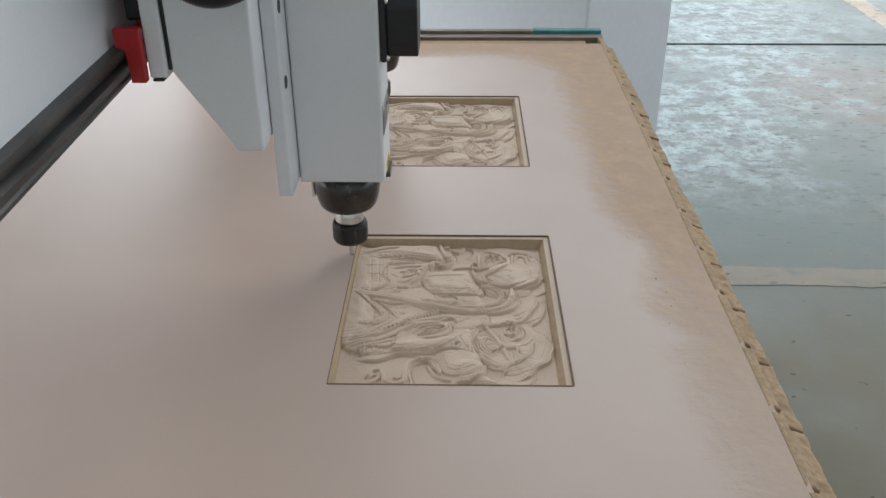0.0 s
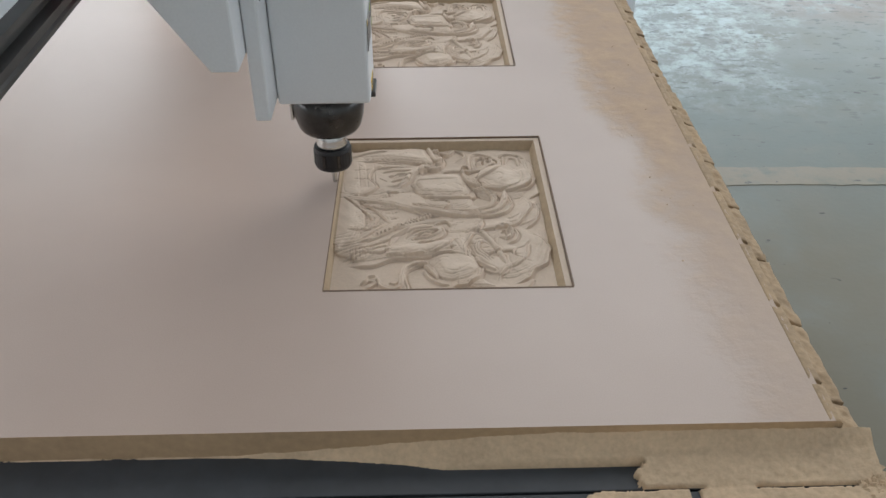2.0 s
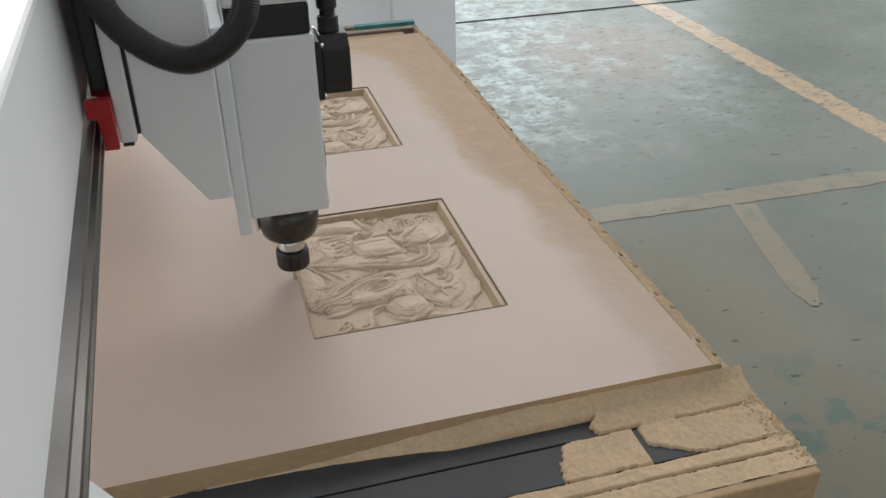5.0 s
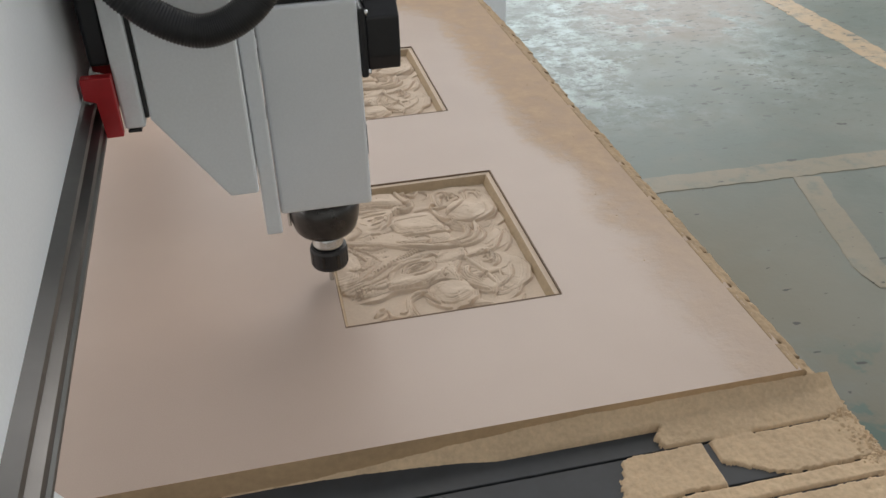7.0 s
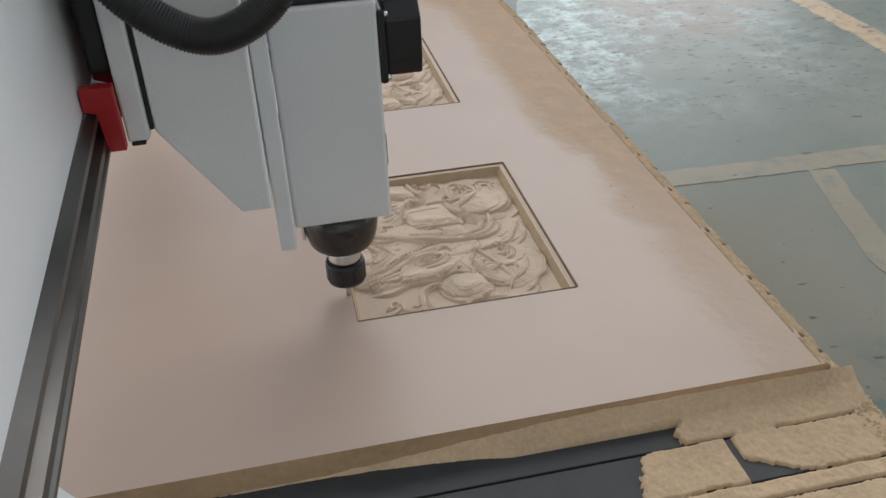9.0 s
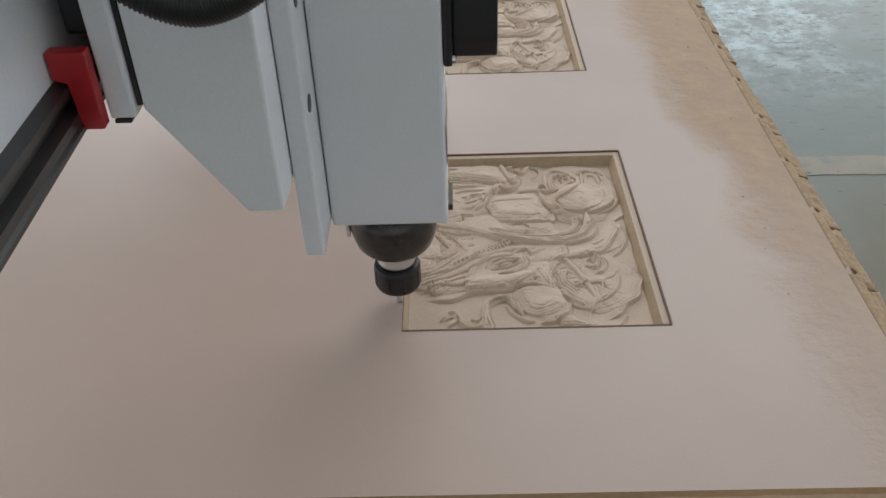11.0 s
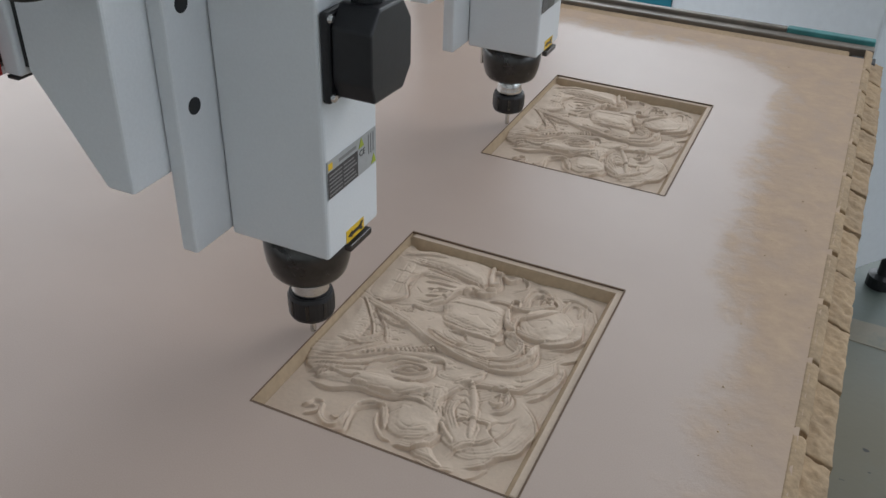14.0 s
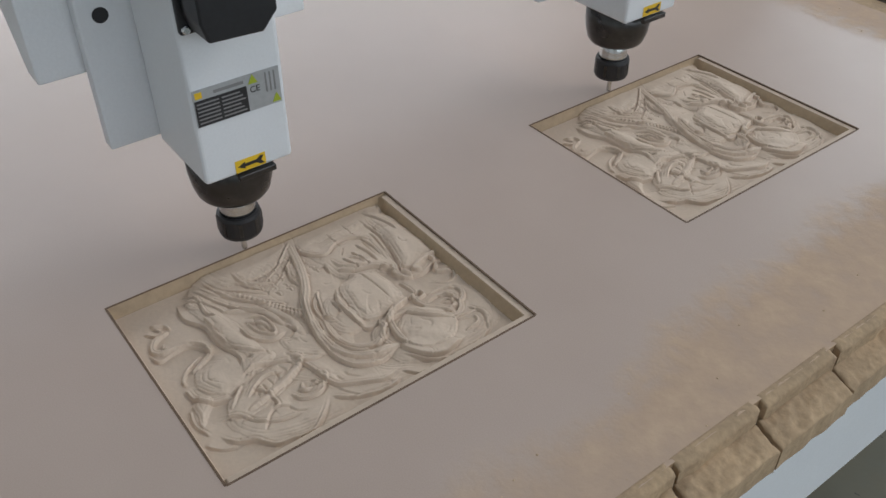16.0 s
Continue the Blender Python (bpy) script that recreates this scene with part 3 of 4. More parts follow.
    sheet([(108, 138), (132, 133), (156, 138), (166, 155), (160, 169)], 2.0, 8, 2)
    sheet([(79, 153), (98, 146), (112, 143), (118, 149)], 2.0, 9, 1)
    sheet([(83, 171), (101, 161), (123, 161), (142, 165), (136, 186)], 2.6, 22, 0)
    sheet([(97, 157), (110, 159), (117, 151)], 1.4, 5, 0)
    sheet([(11, 236), (48, 241), (84, 234), (105, 227), (112, 241), (106, 257), (105, 272)], 3.0, 26, 1)
    sheet([(7, 244), (29, 254), (51, 258)], 1.6, 8, 1)
    sheet([(64, 182), (74, 193), (81, 213), (100, 226)], 2.4, 10, 1)
    sheet([(37, 224), (54, 227), (72, 227)], 1.2, 4, 0)
    sheet([(43, 215), (60, 219), (78, 219)], 1.2, 4, 0)
    sheet([(50, 206), (63, 210), (78, 211)], 1.2, 4, 0)
    sheet([(53, 195), (64, 199), (76, 201)], 1.2, 4, 0)
    sheet([(36, 235), (56, 235), (80, 230)], 1.2, 4, 0)
    sheet([(147, 215), (145, 237), (159, 244), (170, 236), (166, 225)], 2.0, 6, 2)
    sheet([(153, 228), (152, 238), (161, 239), (164, 230)], 1.2, 4, 0)
    sheet([(176, 232), (162, 212), (145, 198), (149, 179), (161, 169), (172, 172)], 2.6, 9, 2)
    sheet([(169, 174), (189, 179), (203, 196), (197, 223)], 3.0, 22, 0)
    sheet([(181, 170), (203, 187), (211, 218), (199, 251)], 1.6, 14, 1)
    sheet([(122, 240), (133, 251), (131, 262), (120, 266), (114, 253)], 2.0, 8, 1)
    sheet([(108, 218), (122, 221), (138, 219)], 1.4, 8, 1)
    sheet([(134, 93), (148, 103), (172, 108), (182, 113), (190, 127), (198, 144), (192, 164)], 2.4, 14, 1)
    sheet([(187, 102), (196, 110), (203, 124), (206, 144), (202, 157)], 1.8, 12, 1)
    sheet([(196, 159), (211, 173), (213, 190)], 1.2, 9, 0)
    sheet([(167, 78), (177, 83), (180, 95), (174, 104), (162, 99)], 2.0, 9, 2)
    sheet([(166, 85), (172, 88), (171, 96)], 1.2, 5, 0)
    sheet([(169, 18), (183, 24), (191, 37), (203, 47), (206, 59), (209, 72), (201, 87), (184, 103)], 2.8, 20, 1)
    sheet([(172, 5), (183, 14), (188, 25)], 1.2, 8, 0)
    sheet([(135, 11), (151, 8), (167, 13)], 1.4, 8, 1)
    sheet([(156, 22), (163, 37), (178, 47), (186, 60), (189, 80)], 1.3, 10, 1)
    sheet([(113, 17), (128, 18), (140, 28), (144, 45)], 3.0, 26, 2)
    sheet([(97, 27), (94, 43), (106, 56)], -0.9, 6, 0)
    sheet([(36, 15), (45, 23), (42, 31)], 1.8, 5, 0)
    sheet([(33, 24), (41, 28)], 1.2, 4, 0)
    sheet([(61, 9), (74, 13), (72, 26), (72, 38), (84, 48), (97, 50)], 2.2, 6, 1)
    sheet([(17, 52), (40, 49), (60, 59), (81, 59), (109, 65), (124, 62)], 3.2, 20, 0)
    sheet([(12, 58), (24, 67), (47, 66), (58, 72)], 1.8, 9, 1)
    sheet([(4, 79), (34, 87), (54, 101), (71, 118)], 1.6, 5, 1)
    sheet([(10, 68), (36, 78), (61, 93), (79, 112)], 1.6, 5, 1)
    sheet([(17, 55), (39, 72), (57, 80)], 1.4, 5, 1)
    sheet([(79, 80), (97, 82), (109, 95), (106, 110)], 2.2, 9, 1)
    sheet([(75, 86), (86, 96), (105, 102)], 1.2, 5, 0)
    sheet([(99, 112), (111, 116), (116, 107)], 1.8, 9, 0)
    sheet([(128, 57), (128, 74), (134, 89), (138, 96)], 1.8, 9, 1)
    sheet([(153, 50), (141, 69), (144, 85)], 1.8, 8, 2)
    sheet([(145, 57), (157, 65), (171, 66), (173, 60)], 1.4, 8, 1)
    sheet([(42, 119), (32, 137), (20, 152), (6, 167)], 1.6, 6, 1)
    sheet([(54, 120), (43, 139), (20, 162)], 1.4, 5, 1)
    sheet([(27, 152), (48, 145), (64, 147)], 1.8, 8, 1)
    sheet([(12, 170), (26, 171), (40, 185), (31, 204), (36, 221), (50, 234)], 2.2, 12, 1)
    sheet([(52, 169), (51, 178), (65, 176)], 1.4, 6, 0)
    sheet([(13, 105), (35, 110), (47, 119)], 1.2, 8, 1)
    sheet([(134, 94), (146, 108), (146, 121)], 1.4, 10, 0)
    sheet([(79, 61), (95, 64), (111, 75), (119, 89)], 1.2, 8, 1)
    sheet([(169, 246), (184, 252), (203, 243)], 1.0, 10, 1)
    sheet([(189, 45), (173, 60), (177, 74)], 1.0, 8, 0)

    # small tool marks
    for _ in range(90):
        x, y, turn = rnd.uniform(12, 200), rnd.uniform(28, 255), rnd.gauss(0.1, 0.5)
        if field[int(y / 278 * (nv - 1)), int(x / 220 * (nu - 1))] < 2.6:
            continue
        n, bend, pts = rnd.uniform(7, 17), rnd.uniform(-0.06, 0.06), []
        for _k in range(4):
            pts.append((x, y))
            x, y, turn = x + n / 4 * math.cos(turn), y + n / 4 * math.sin(turn), turn + bend * n
        groove(pts, rnd.uniform(0.4, 0.9), rnd.uniform(0.9, 1.6))
    field += 0.10 * np.sin(field * 5.0) * smooth((field - 2.0) / 2)
    g = np.pad(field, 1, mode="edge")
    field = (g[:-2, 1:-1] + g[2:, 1:-1] + g[1:-1, :-2] + g[1:-1, 2:] + 4 * field) / 8
    return us / 1000, vs / 1000, np.clip(np.where(field > 7.5, 7.5 + 3.6 * (1 - np.exp(-(field - 7.5) / 3.6)), field), -0.8, 11.2) / 1000


def relief_mesh():
    uu, vv, f = relief_field()
    nv, nu = uu.shape
    # the ground of the carving rises a little towards the near and right sides
    floor_z = -0.0125 + 0.0030 * np.clip(uu / W, 0, 1) * np.clip(1.2 - vv / L, 0, 1)
    h = np.minimum(floor_z + f, -0.0008)
    e = [uu, W - uu, vv, L - vv]
    # far and right sides keep a small ledge; near and left sides drop straight
    ledge = np.minimum(e[1], e[3])
    steep = np.minimum(e[0], e[2])
    side = -0.0015 + (floor_z + 0.0015) * np.clip((ledge - 0.0065) / 0.0050, 0, 1)
    h = np.where(ledge < 0.0115, np.where(ledge < 0.0065, -0.0015, np.maximum(side, np.minimum(h, side + 0.002))), h)
    drop = floor_z * np.clip(steep / 0.0035, 0, 1)
    h = np.where(steep < 0.0035, np.maximum(drop, np.minimum(h, -0.003)), h)
    h = np.where(np.minimum(ledge, steep) < 0.0004, 0.0, h)
    verts = np.stack([uu, vv, h], -1).reshape(-1, 3)
    i = np.arange(nu * nv).reshape(nv, nu)
    faces = np.stack([i[:-1, :-1], i[:-1, 1:], i[1:, 1:], i[1:, :-1]], -1).reshape(-1, 4)
    me = bpy.data.meshes.new("relief_panel")
    me.from_pydata(verts.tolist(), [], faces.tolist())
    me.materials.append(CARVED)
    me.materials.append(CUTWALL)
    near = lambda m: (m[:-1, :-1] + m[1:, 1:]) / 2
    # bands along the sides take a darker brown than the carving
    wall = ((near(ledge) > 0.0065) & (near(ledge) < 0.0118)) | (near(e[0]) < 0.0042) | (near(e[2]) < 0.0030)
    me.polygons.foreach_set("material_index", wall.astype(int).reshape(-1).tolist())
    me.polygons.foreach_set("use_smooth", [True] * len(me.polygons))
    return me


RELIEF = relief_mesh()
SHIFT = -0.009


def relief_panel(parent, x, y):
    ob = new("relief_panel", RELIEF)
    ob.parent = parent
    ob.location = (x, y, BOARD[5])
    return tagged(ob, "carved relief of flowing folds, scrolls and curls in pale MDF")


def mdf_board():
    x0, x1, y0, y1, z0, z1 = BOARD
    bm = bmesh.new()
    # one sheet with two wells, on a shared grid of corners
    xs = [x0, SHIFT, 0.0, W + SHIFT, W, x1]
    ys = [y0, 0.0, L, SPAN, SPAN + L, y1]
    well = {(i, j) for i, j in ((2, 1), (3, 1), (1, 3), (2, 3))}
    grid = [[[bm.verts.new((x, y, z)) for z in (z0, z1)] for y in ys] for x in xs]
    for i in range(5):
        for j in range(5):
            c = [grid[i][j], grid[i + 1][j], grid[i + 1][j + 1], grid[i][j + 1]]
            bm.faces.new([v[0] for v in c])
            if (i, j) in well:
                continue
            bm.faces.new([v[1] for v in c])
            for (a, b), (di, dj) in zip(zip(c, c[1:] + c[:1]), ((0, -1), (1, 0), (0, 1), (-1, 0))):
                n = (i + di, j + dj)
                if n in well or not (0 <= n[0] < 5 and 0 <= n[1] < 5):
                    bm.faces.new((a[0], b[0], b[1], a[1]))
    ob = thing("mdf_board", bm, MDF, "large pale MDF sheet with two square carvings, dusted with sawdust", "board")
    ob.data.materials.append(MDFEDGE)
    for f in ob.data.polygons:
        if abs(f.normal.z) < 0.5:
            f.material_index = 1
    relief_panel(ob, 0.0, 0.0)
    relief_panel(ob, SHIFT, SPAN)
    return ob


board = mdf_board()


def scorch_lines(parent, x, y):
    t = 0.0007
    for x0, x1, y0, y1 in ((0, W, -t * 1.3, t * 1.3), (0, W, L - t, L + t), (-t * 0.4, t * 0.4, t * 1.3, L - t), (W - t * 1.2, W + t * 1.2, t * 1.3, L - t)):
        part("cut_line", box(x + x0, x + x1, y + y0, y + y1, 0.7985, 0.8003), SCORCH, parent, "thin dark cut line round the carving")


scorch_lines(board, 0, 0)
scorch_lines(board, SHIFT, SPAN)


# ---------------------------------------------------------------- router table
def router_table():
    base = holder("router_table", (-0.8, 0.42, 0), "white steel router table with grey slotted bed covered in sawdust", "machine table")

    def p(name, bm, material, label=""):
        ob = part(name, bm, material, base, label)
        ob.matrix_parent_inverse = Matrix.Translation((0.8, -0.42, 0))
        return ob

    x0, x1 = -2.3, 0.408
    y = -0.295
    edges = [-0.295, -0.252, -0.203] + [0.252 + 0.0935 * k for k in range(-4, 10)]
    for a, c in zip(edges, edges[1:] + [1.100]):
        if c - a < 0.02:
            continue
        p("bed_slat", box(x0, x1, a + 0.0011, c - 0.0011, 0.752, 0.7745, 0.0008), PVC)
    # one near-black sheet paints the shade seen down the slat gaps
    p("slot_shade_sheet", box(x0, x1 - 0.004, -0.292, 1.10, 0.735, 0.752), SLOT, "near-black sheet as the shade in the slots between the bed slats")
    p("edge_board", box(x0, x1 + 0.006, -0.3060, -0.2955, 0.742, 0.7770, 0.002), MDFEDGE, "brown edge board")
    p("apron", box(x1 - 0.03, x1 - 0.002, -0.285, 1.10, 0.60, 0.750, 0.004), WHITE)
    p("apron", box(x0, x1 - 0.031, -0.285, -0.25, 0.54, 0.735, 0.004), WHITE)
    p("apron", box(x0, x1 - 0.031, 1.06, 1.10, 0.54, 0.735, 0.004), WHITE)
    for lx in (x0 + 0.1, -0.9, 0.12):
        for ly in (-0.19, 0.95):
            p("leg", box(lx, lx + 0.1, ly, ly + 0.1, 0.0, 0.734, 0.004), WHITE)
    p("side_rail", box(x0, 0.397, 1.1035, 1.126, 0.755, 0.796, 0.002), RAILWORN, "worn grey side rail with brown dust")
    p("rail_cap", box(x0, 0.2595, 1.1275, 1.142, 0.755, 0.802, 0.002), RAILWORN, "worn brown-grey rail cap")
    p("rail_end", box(0.260, 0.396, 1.127, 1.145, 0.755, 0.803, 0.002), TEALBAR, "teal painted rail end")
    p("end_block", box(0.366, 0.402, 1.073, 1.099, 0.7752, 0.786, 0.002), PVC)
    return base


table = router_table()


# ---------------------------------------------------------------- sawdust
SLOTS = [0.252 + 0.0935 * k for k in range(-4, 10)]


def sawdust_bank():
    """Dust packed along the board's outer edge, fallen through at every slot."""
    verts, faces, skirt = [], [], [0]

    def block(x0, x1, y0, y1, top, z_low, seed, nx, ny, calm=1.0):
        start = len(verts)
        xs, ys = np.linspace(x0, x1, nx), np.linspace(y0, y1, ny)
        for j, y in enumerate(ys):
            for i, x in enumerate(xs):
                q = Vector((x * 90, y * 90, seed))
                rough = (noise.noise(q) * 0.0022 + noise.noise(q * 3.1) * 0.0011) * (calm if calm == 1 else calm * i / (nx - 1))
                wob = noise.noise(Vector((y * 60, seed, 3.0))) * 0.0014 * (i == nx - 1) + noise.noise(Vector((x * 160, seed, j * 1.0))) * 0.0016 * (j in (0, ny - 1))
                rim = i in (0, nx - 1) or j in (0, ny - 1)
                verts.append((x + wob * (i == nx - 1), y + wob * (j in (0, ny - 1)), top(i / (nx - 1)) + rough - 0.0009 * rim * (calm == 1 or i > 0)))
        low = len(verts)
        ring = [j * nx for j in range(ny)] + [(ny - 1) * nx + i for i in range(1, nx)] + [j * nx + nx - 1 for j in range(ny - 2, -1, -1)] + [i for i in range(nx - 2, 0, -1)]
        for k in ring:
            v = verts[start + k]
            verts.append((v[0], v[1], z_low))
        for j in range(ny - 1):
            for i in range(nx - 1):
                a = start + j * nx + i
                faces.append((a, a + 1, a + nx + 1, a + nx))
        n = skirt[0] = len(ring)
        for k in range(n):
            faces.append((start + ring[k], start + ring[(k + 1) % n], low + (k + 1) % n, low + k))

    base = holder("sawdust_bank", (0.40, 0.45, 0.751), "packed brown sawdust along the board edge, gapped at the slots", "sawdust")

    def finish(name):
        me = bpy.data.meshes.new(name)
        me.from_pydata([(x - 0.40, y - 0.45, z - 0.751) for x, y, z in verts], [], faces)
        me.materials.append(SAWPACK)
        tops = round(len(faces) - skirt[0])
        me.polygons.foreach_set("use_smooth", [i < tops for i in range(len(faces))])
        ob = new(name, me)
        ob.parent = base
        verts.clear()
        faces.clear()

    edges = [-0.1650] + SLOTS + [1.050]
    rnd = random.Random(3)
    for k, (a, c) in enumerate(zip(edges, edges[1:])):
        if c - a < 0.02:
            continue
        block(0.3840, 0.3950, a + 0.0020 + rnd.uniform(0, 0.002), c - 0.0020 - rnd.uniform(0, 0.002), lambda f: 0.80015 - 0.0035 * f ** 3, 0.776, 10.0 + k, 9, 40, 0.5)
        finish("dust_ridge")
        drop = rnd.uniform(-0.0015, 0.0015)
        block(0.3935, 0.4165 + rnd.uniform(-0.002, 0.002), a - 0.002 + rnd.uniform(0, 0.002), c - 0.0048, lambda f: 0.7845 + drop - 0.008 * f, 0.7510, 40.0 + k, 12, 44)
        finish("dust_clod")
    return base


def sawdust_layer():
    """Dust over the near strip of the bed, with bare patches and open slots."""
    x0, x1, y0, y1, st = -0.45, 0.416, -0.297, -0.1630, 0.0014
    nx, ny = int((x1 - x0) / st), int((y1 - y0) / st)
    verts, faces = [], []
    H = np.zeros((ny + 1, nx + 1))
    for j in range(ny + 1):
        for i in range(nx + 1):
            x, y = x0 + i * st, y0 + j * st
            n = noise.noise(Vector((x * 55, y * 55, 1.5))) * 0.7 + noise.noise(Vector((x * 150, y * 150, 4.0))) * 0.6 + noise.noise(Vector((x * 420, y * 420, 8.0))) * 0.45
            s = min(1, max(0, (x + 0.10) / 0.30))
            s = s * s * (3 - 2 * s)
            d = -0.163 - y
            h = 0.002 + 0.017 * s - d * (1.5 - 1.22 * s) - 0.006 * min(1, d / 0.012) * s
            if y < -0.1795 and x < 0.235 + 0.02 * n:
                h = min(h, -0.001)
            if -0.2515 < y < -0.2040:
                h = 0.0026 if x > 0.197 + 0.012 * n + 0.25 * (y + 0.228) else -0.002
                if (x - 0.278) ** 2 < 0.00001:
                    h = -0.002
                if 0.279 < x < 0.345 and (y + 0.252) < (0.345 - x) * 0.52 - 0.008 + 0.004 * n:
                    h = -0.002
            if y <= -0.2535:
                h = 0.0030 if x > 0.02 + 0.05 * n else -0.002
            if y <= -0.2700 and x < 0.10 + 0.05 * n:
                h = -0.002
            for slot, broken in ((-0.2028, 0.30), (-0.2525, 0.9), (-0.2715, 0.25)):
                if abs(y - slot) < 0.0016 + 0.0008 * n and noise.noise(Vector((x * 18, slot * 50, 2.0))) < broken:
                    h = -0.003
            H[j, i] = h + 0.0015 * n * (h > 0)
    keep = {}
    for j in range(ny):
        for i in range(nx):
            if max(H[j, i], H[j, i + 1], H[j + 1, i], H[j + 1, i + 1]) > 0:
                ids = []
                for a, c in ((j, i), (j, i + 1), (j + 1, i + 1), (j + 1, i)):
                    if (a, c) not in keep:
                        keep[(a, c)] = len(verts)
                        verts.append((x0 + c * st, y0 + a * st, 0.7748 + max(H[a, c], -0.0012)))
                    ids.append(keep[(a, c)])
                faces.append(ids)
    me = bpy.data.meshes.new("sawdust_layer")
    me.from_pydata(verts, [], faces)
    me.materials.append(SAWDUST)
    me.polygons.foreach_set("use_smooth", [True] * len(me.polygons))
    return tagged(new("sawdust_layer", me), "loose brown sawdust drifted over the slotted bed", "sawdust", kind="stuff")


sawdust_bank()
sawdust_layer()
thing("sawdust_strip", box(-2.0, 0.362, 1.0475, 1.1025, 0.7747, 0.7900, 0.003), SAWPACK, "brown sawdust packed between board and far rail", "sawdust")


def sawdust_crumbs():
    """Small crumbs lying on the dusty part of the board."""
    rnd = random.Random(11)
    verts, faces = [], []
    for n in range(505):
        x, y, z, r = rnd.uniform(0.32, 0.386), rnd.uniform(-0.10, 1.03), 0.8002, rnd.uniform(0.0004, 0.0012)
        if n >= 45:
            # a crumbling rim along the outer edge of the bed
            x, y, z, r = 0.416 - abs(rnd.gauss(0, 0.012)), rnd.uniform(-0.294, -0.160), 0.7762, rnd.uniform(0.0012, 0.0042)
        if n < 45 and rnd.random() < 0.3:
            x, y = rnd.uniform(-0.1, 0.38), rnd.uniform(0.93, 1.04)
        k = len(verts)
        for a in range(5):
            verts.append((x + r * rnd.uniform(0.6, 1.5) * math.cos(a * 1.2566), y + r * rnd.uniform(0.6, 1.5) * math.sin(a * 1.2566), z))
        verts.append((x, y, z + r * rnd.uniform(0.5, 1.0)))
        faces += [(k + a, k + (a + 1) % 5, k + 5) for a in range(5)]
    me = bpy.data.meshes.new("sawdust_crumbs")
    me.from_pydata(verts, [], faces)
    me.materials.append(SAWDUST)
    return tagged(new("sawdust_crumbs", me), "small sawdust crumbs scattered on the board and bed edge", "sawdust", kind="stuff")


sawdust_crumbs()


# ---------------------------------------------------------------- gantry
def gantry():
    base = holder("gantry_beam", (-0.3, 0.5, 0), "white steel gantry beam with a ground steel guide rail", "machine beam")

    def p(name, bm, material, label=""):
        ob = part(name, bm, material, base, label)
        ob.matrix_parent_inverse = Matrix.Translation((0.3, -0.5, 0))
        return ob

    p("beam", box(-0.43, -0.1750, -0.62, 1.55, 1.03, 1.206, 0.004), WHITE)
    p("guide_rail", prism([(-0.1755, 1.043), (-0.163, 1.043), (-0.1630, 1.046), (-0.1645, 1.048), (-0.1645, 1.054), (-0.1710, 1.0570), (-0.1710, 1.0620), (-0.1665, 1.0650), (-0.1665, 1.0700), (-0.1755, 1.0720)], -0.62, 1.55), RAIL, "ground steel guide rail")
    # the beam stands a degree askew to the sheet
    base.location.x -= 0.0165
    base.rotation_euler.z = radians(1.6)
    for y0 in (-0.325, 1.20):
        p("side_plate", prism([(-0.43, 1.029), (-0.245, 1.029), (-0.073, 0.725), (-0.073, 0.02), (-0.43, 0.02)], y0, y0 + 0.025, bevel=0.002), WHITE, "white steel gantry side plate")
        p("foot_rail", box(-0.44, -0.04, y0 - 0.01, y0 + 0.035, 0.0, 0.02), GREASE)
    return base


gantry()


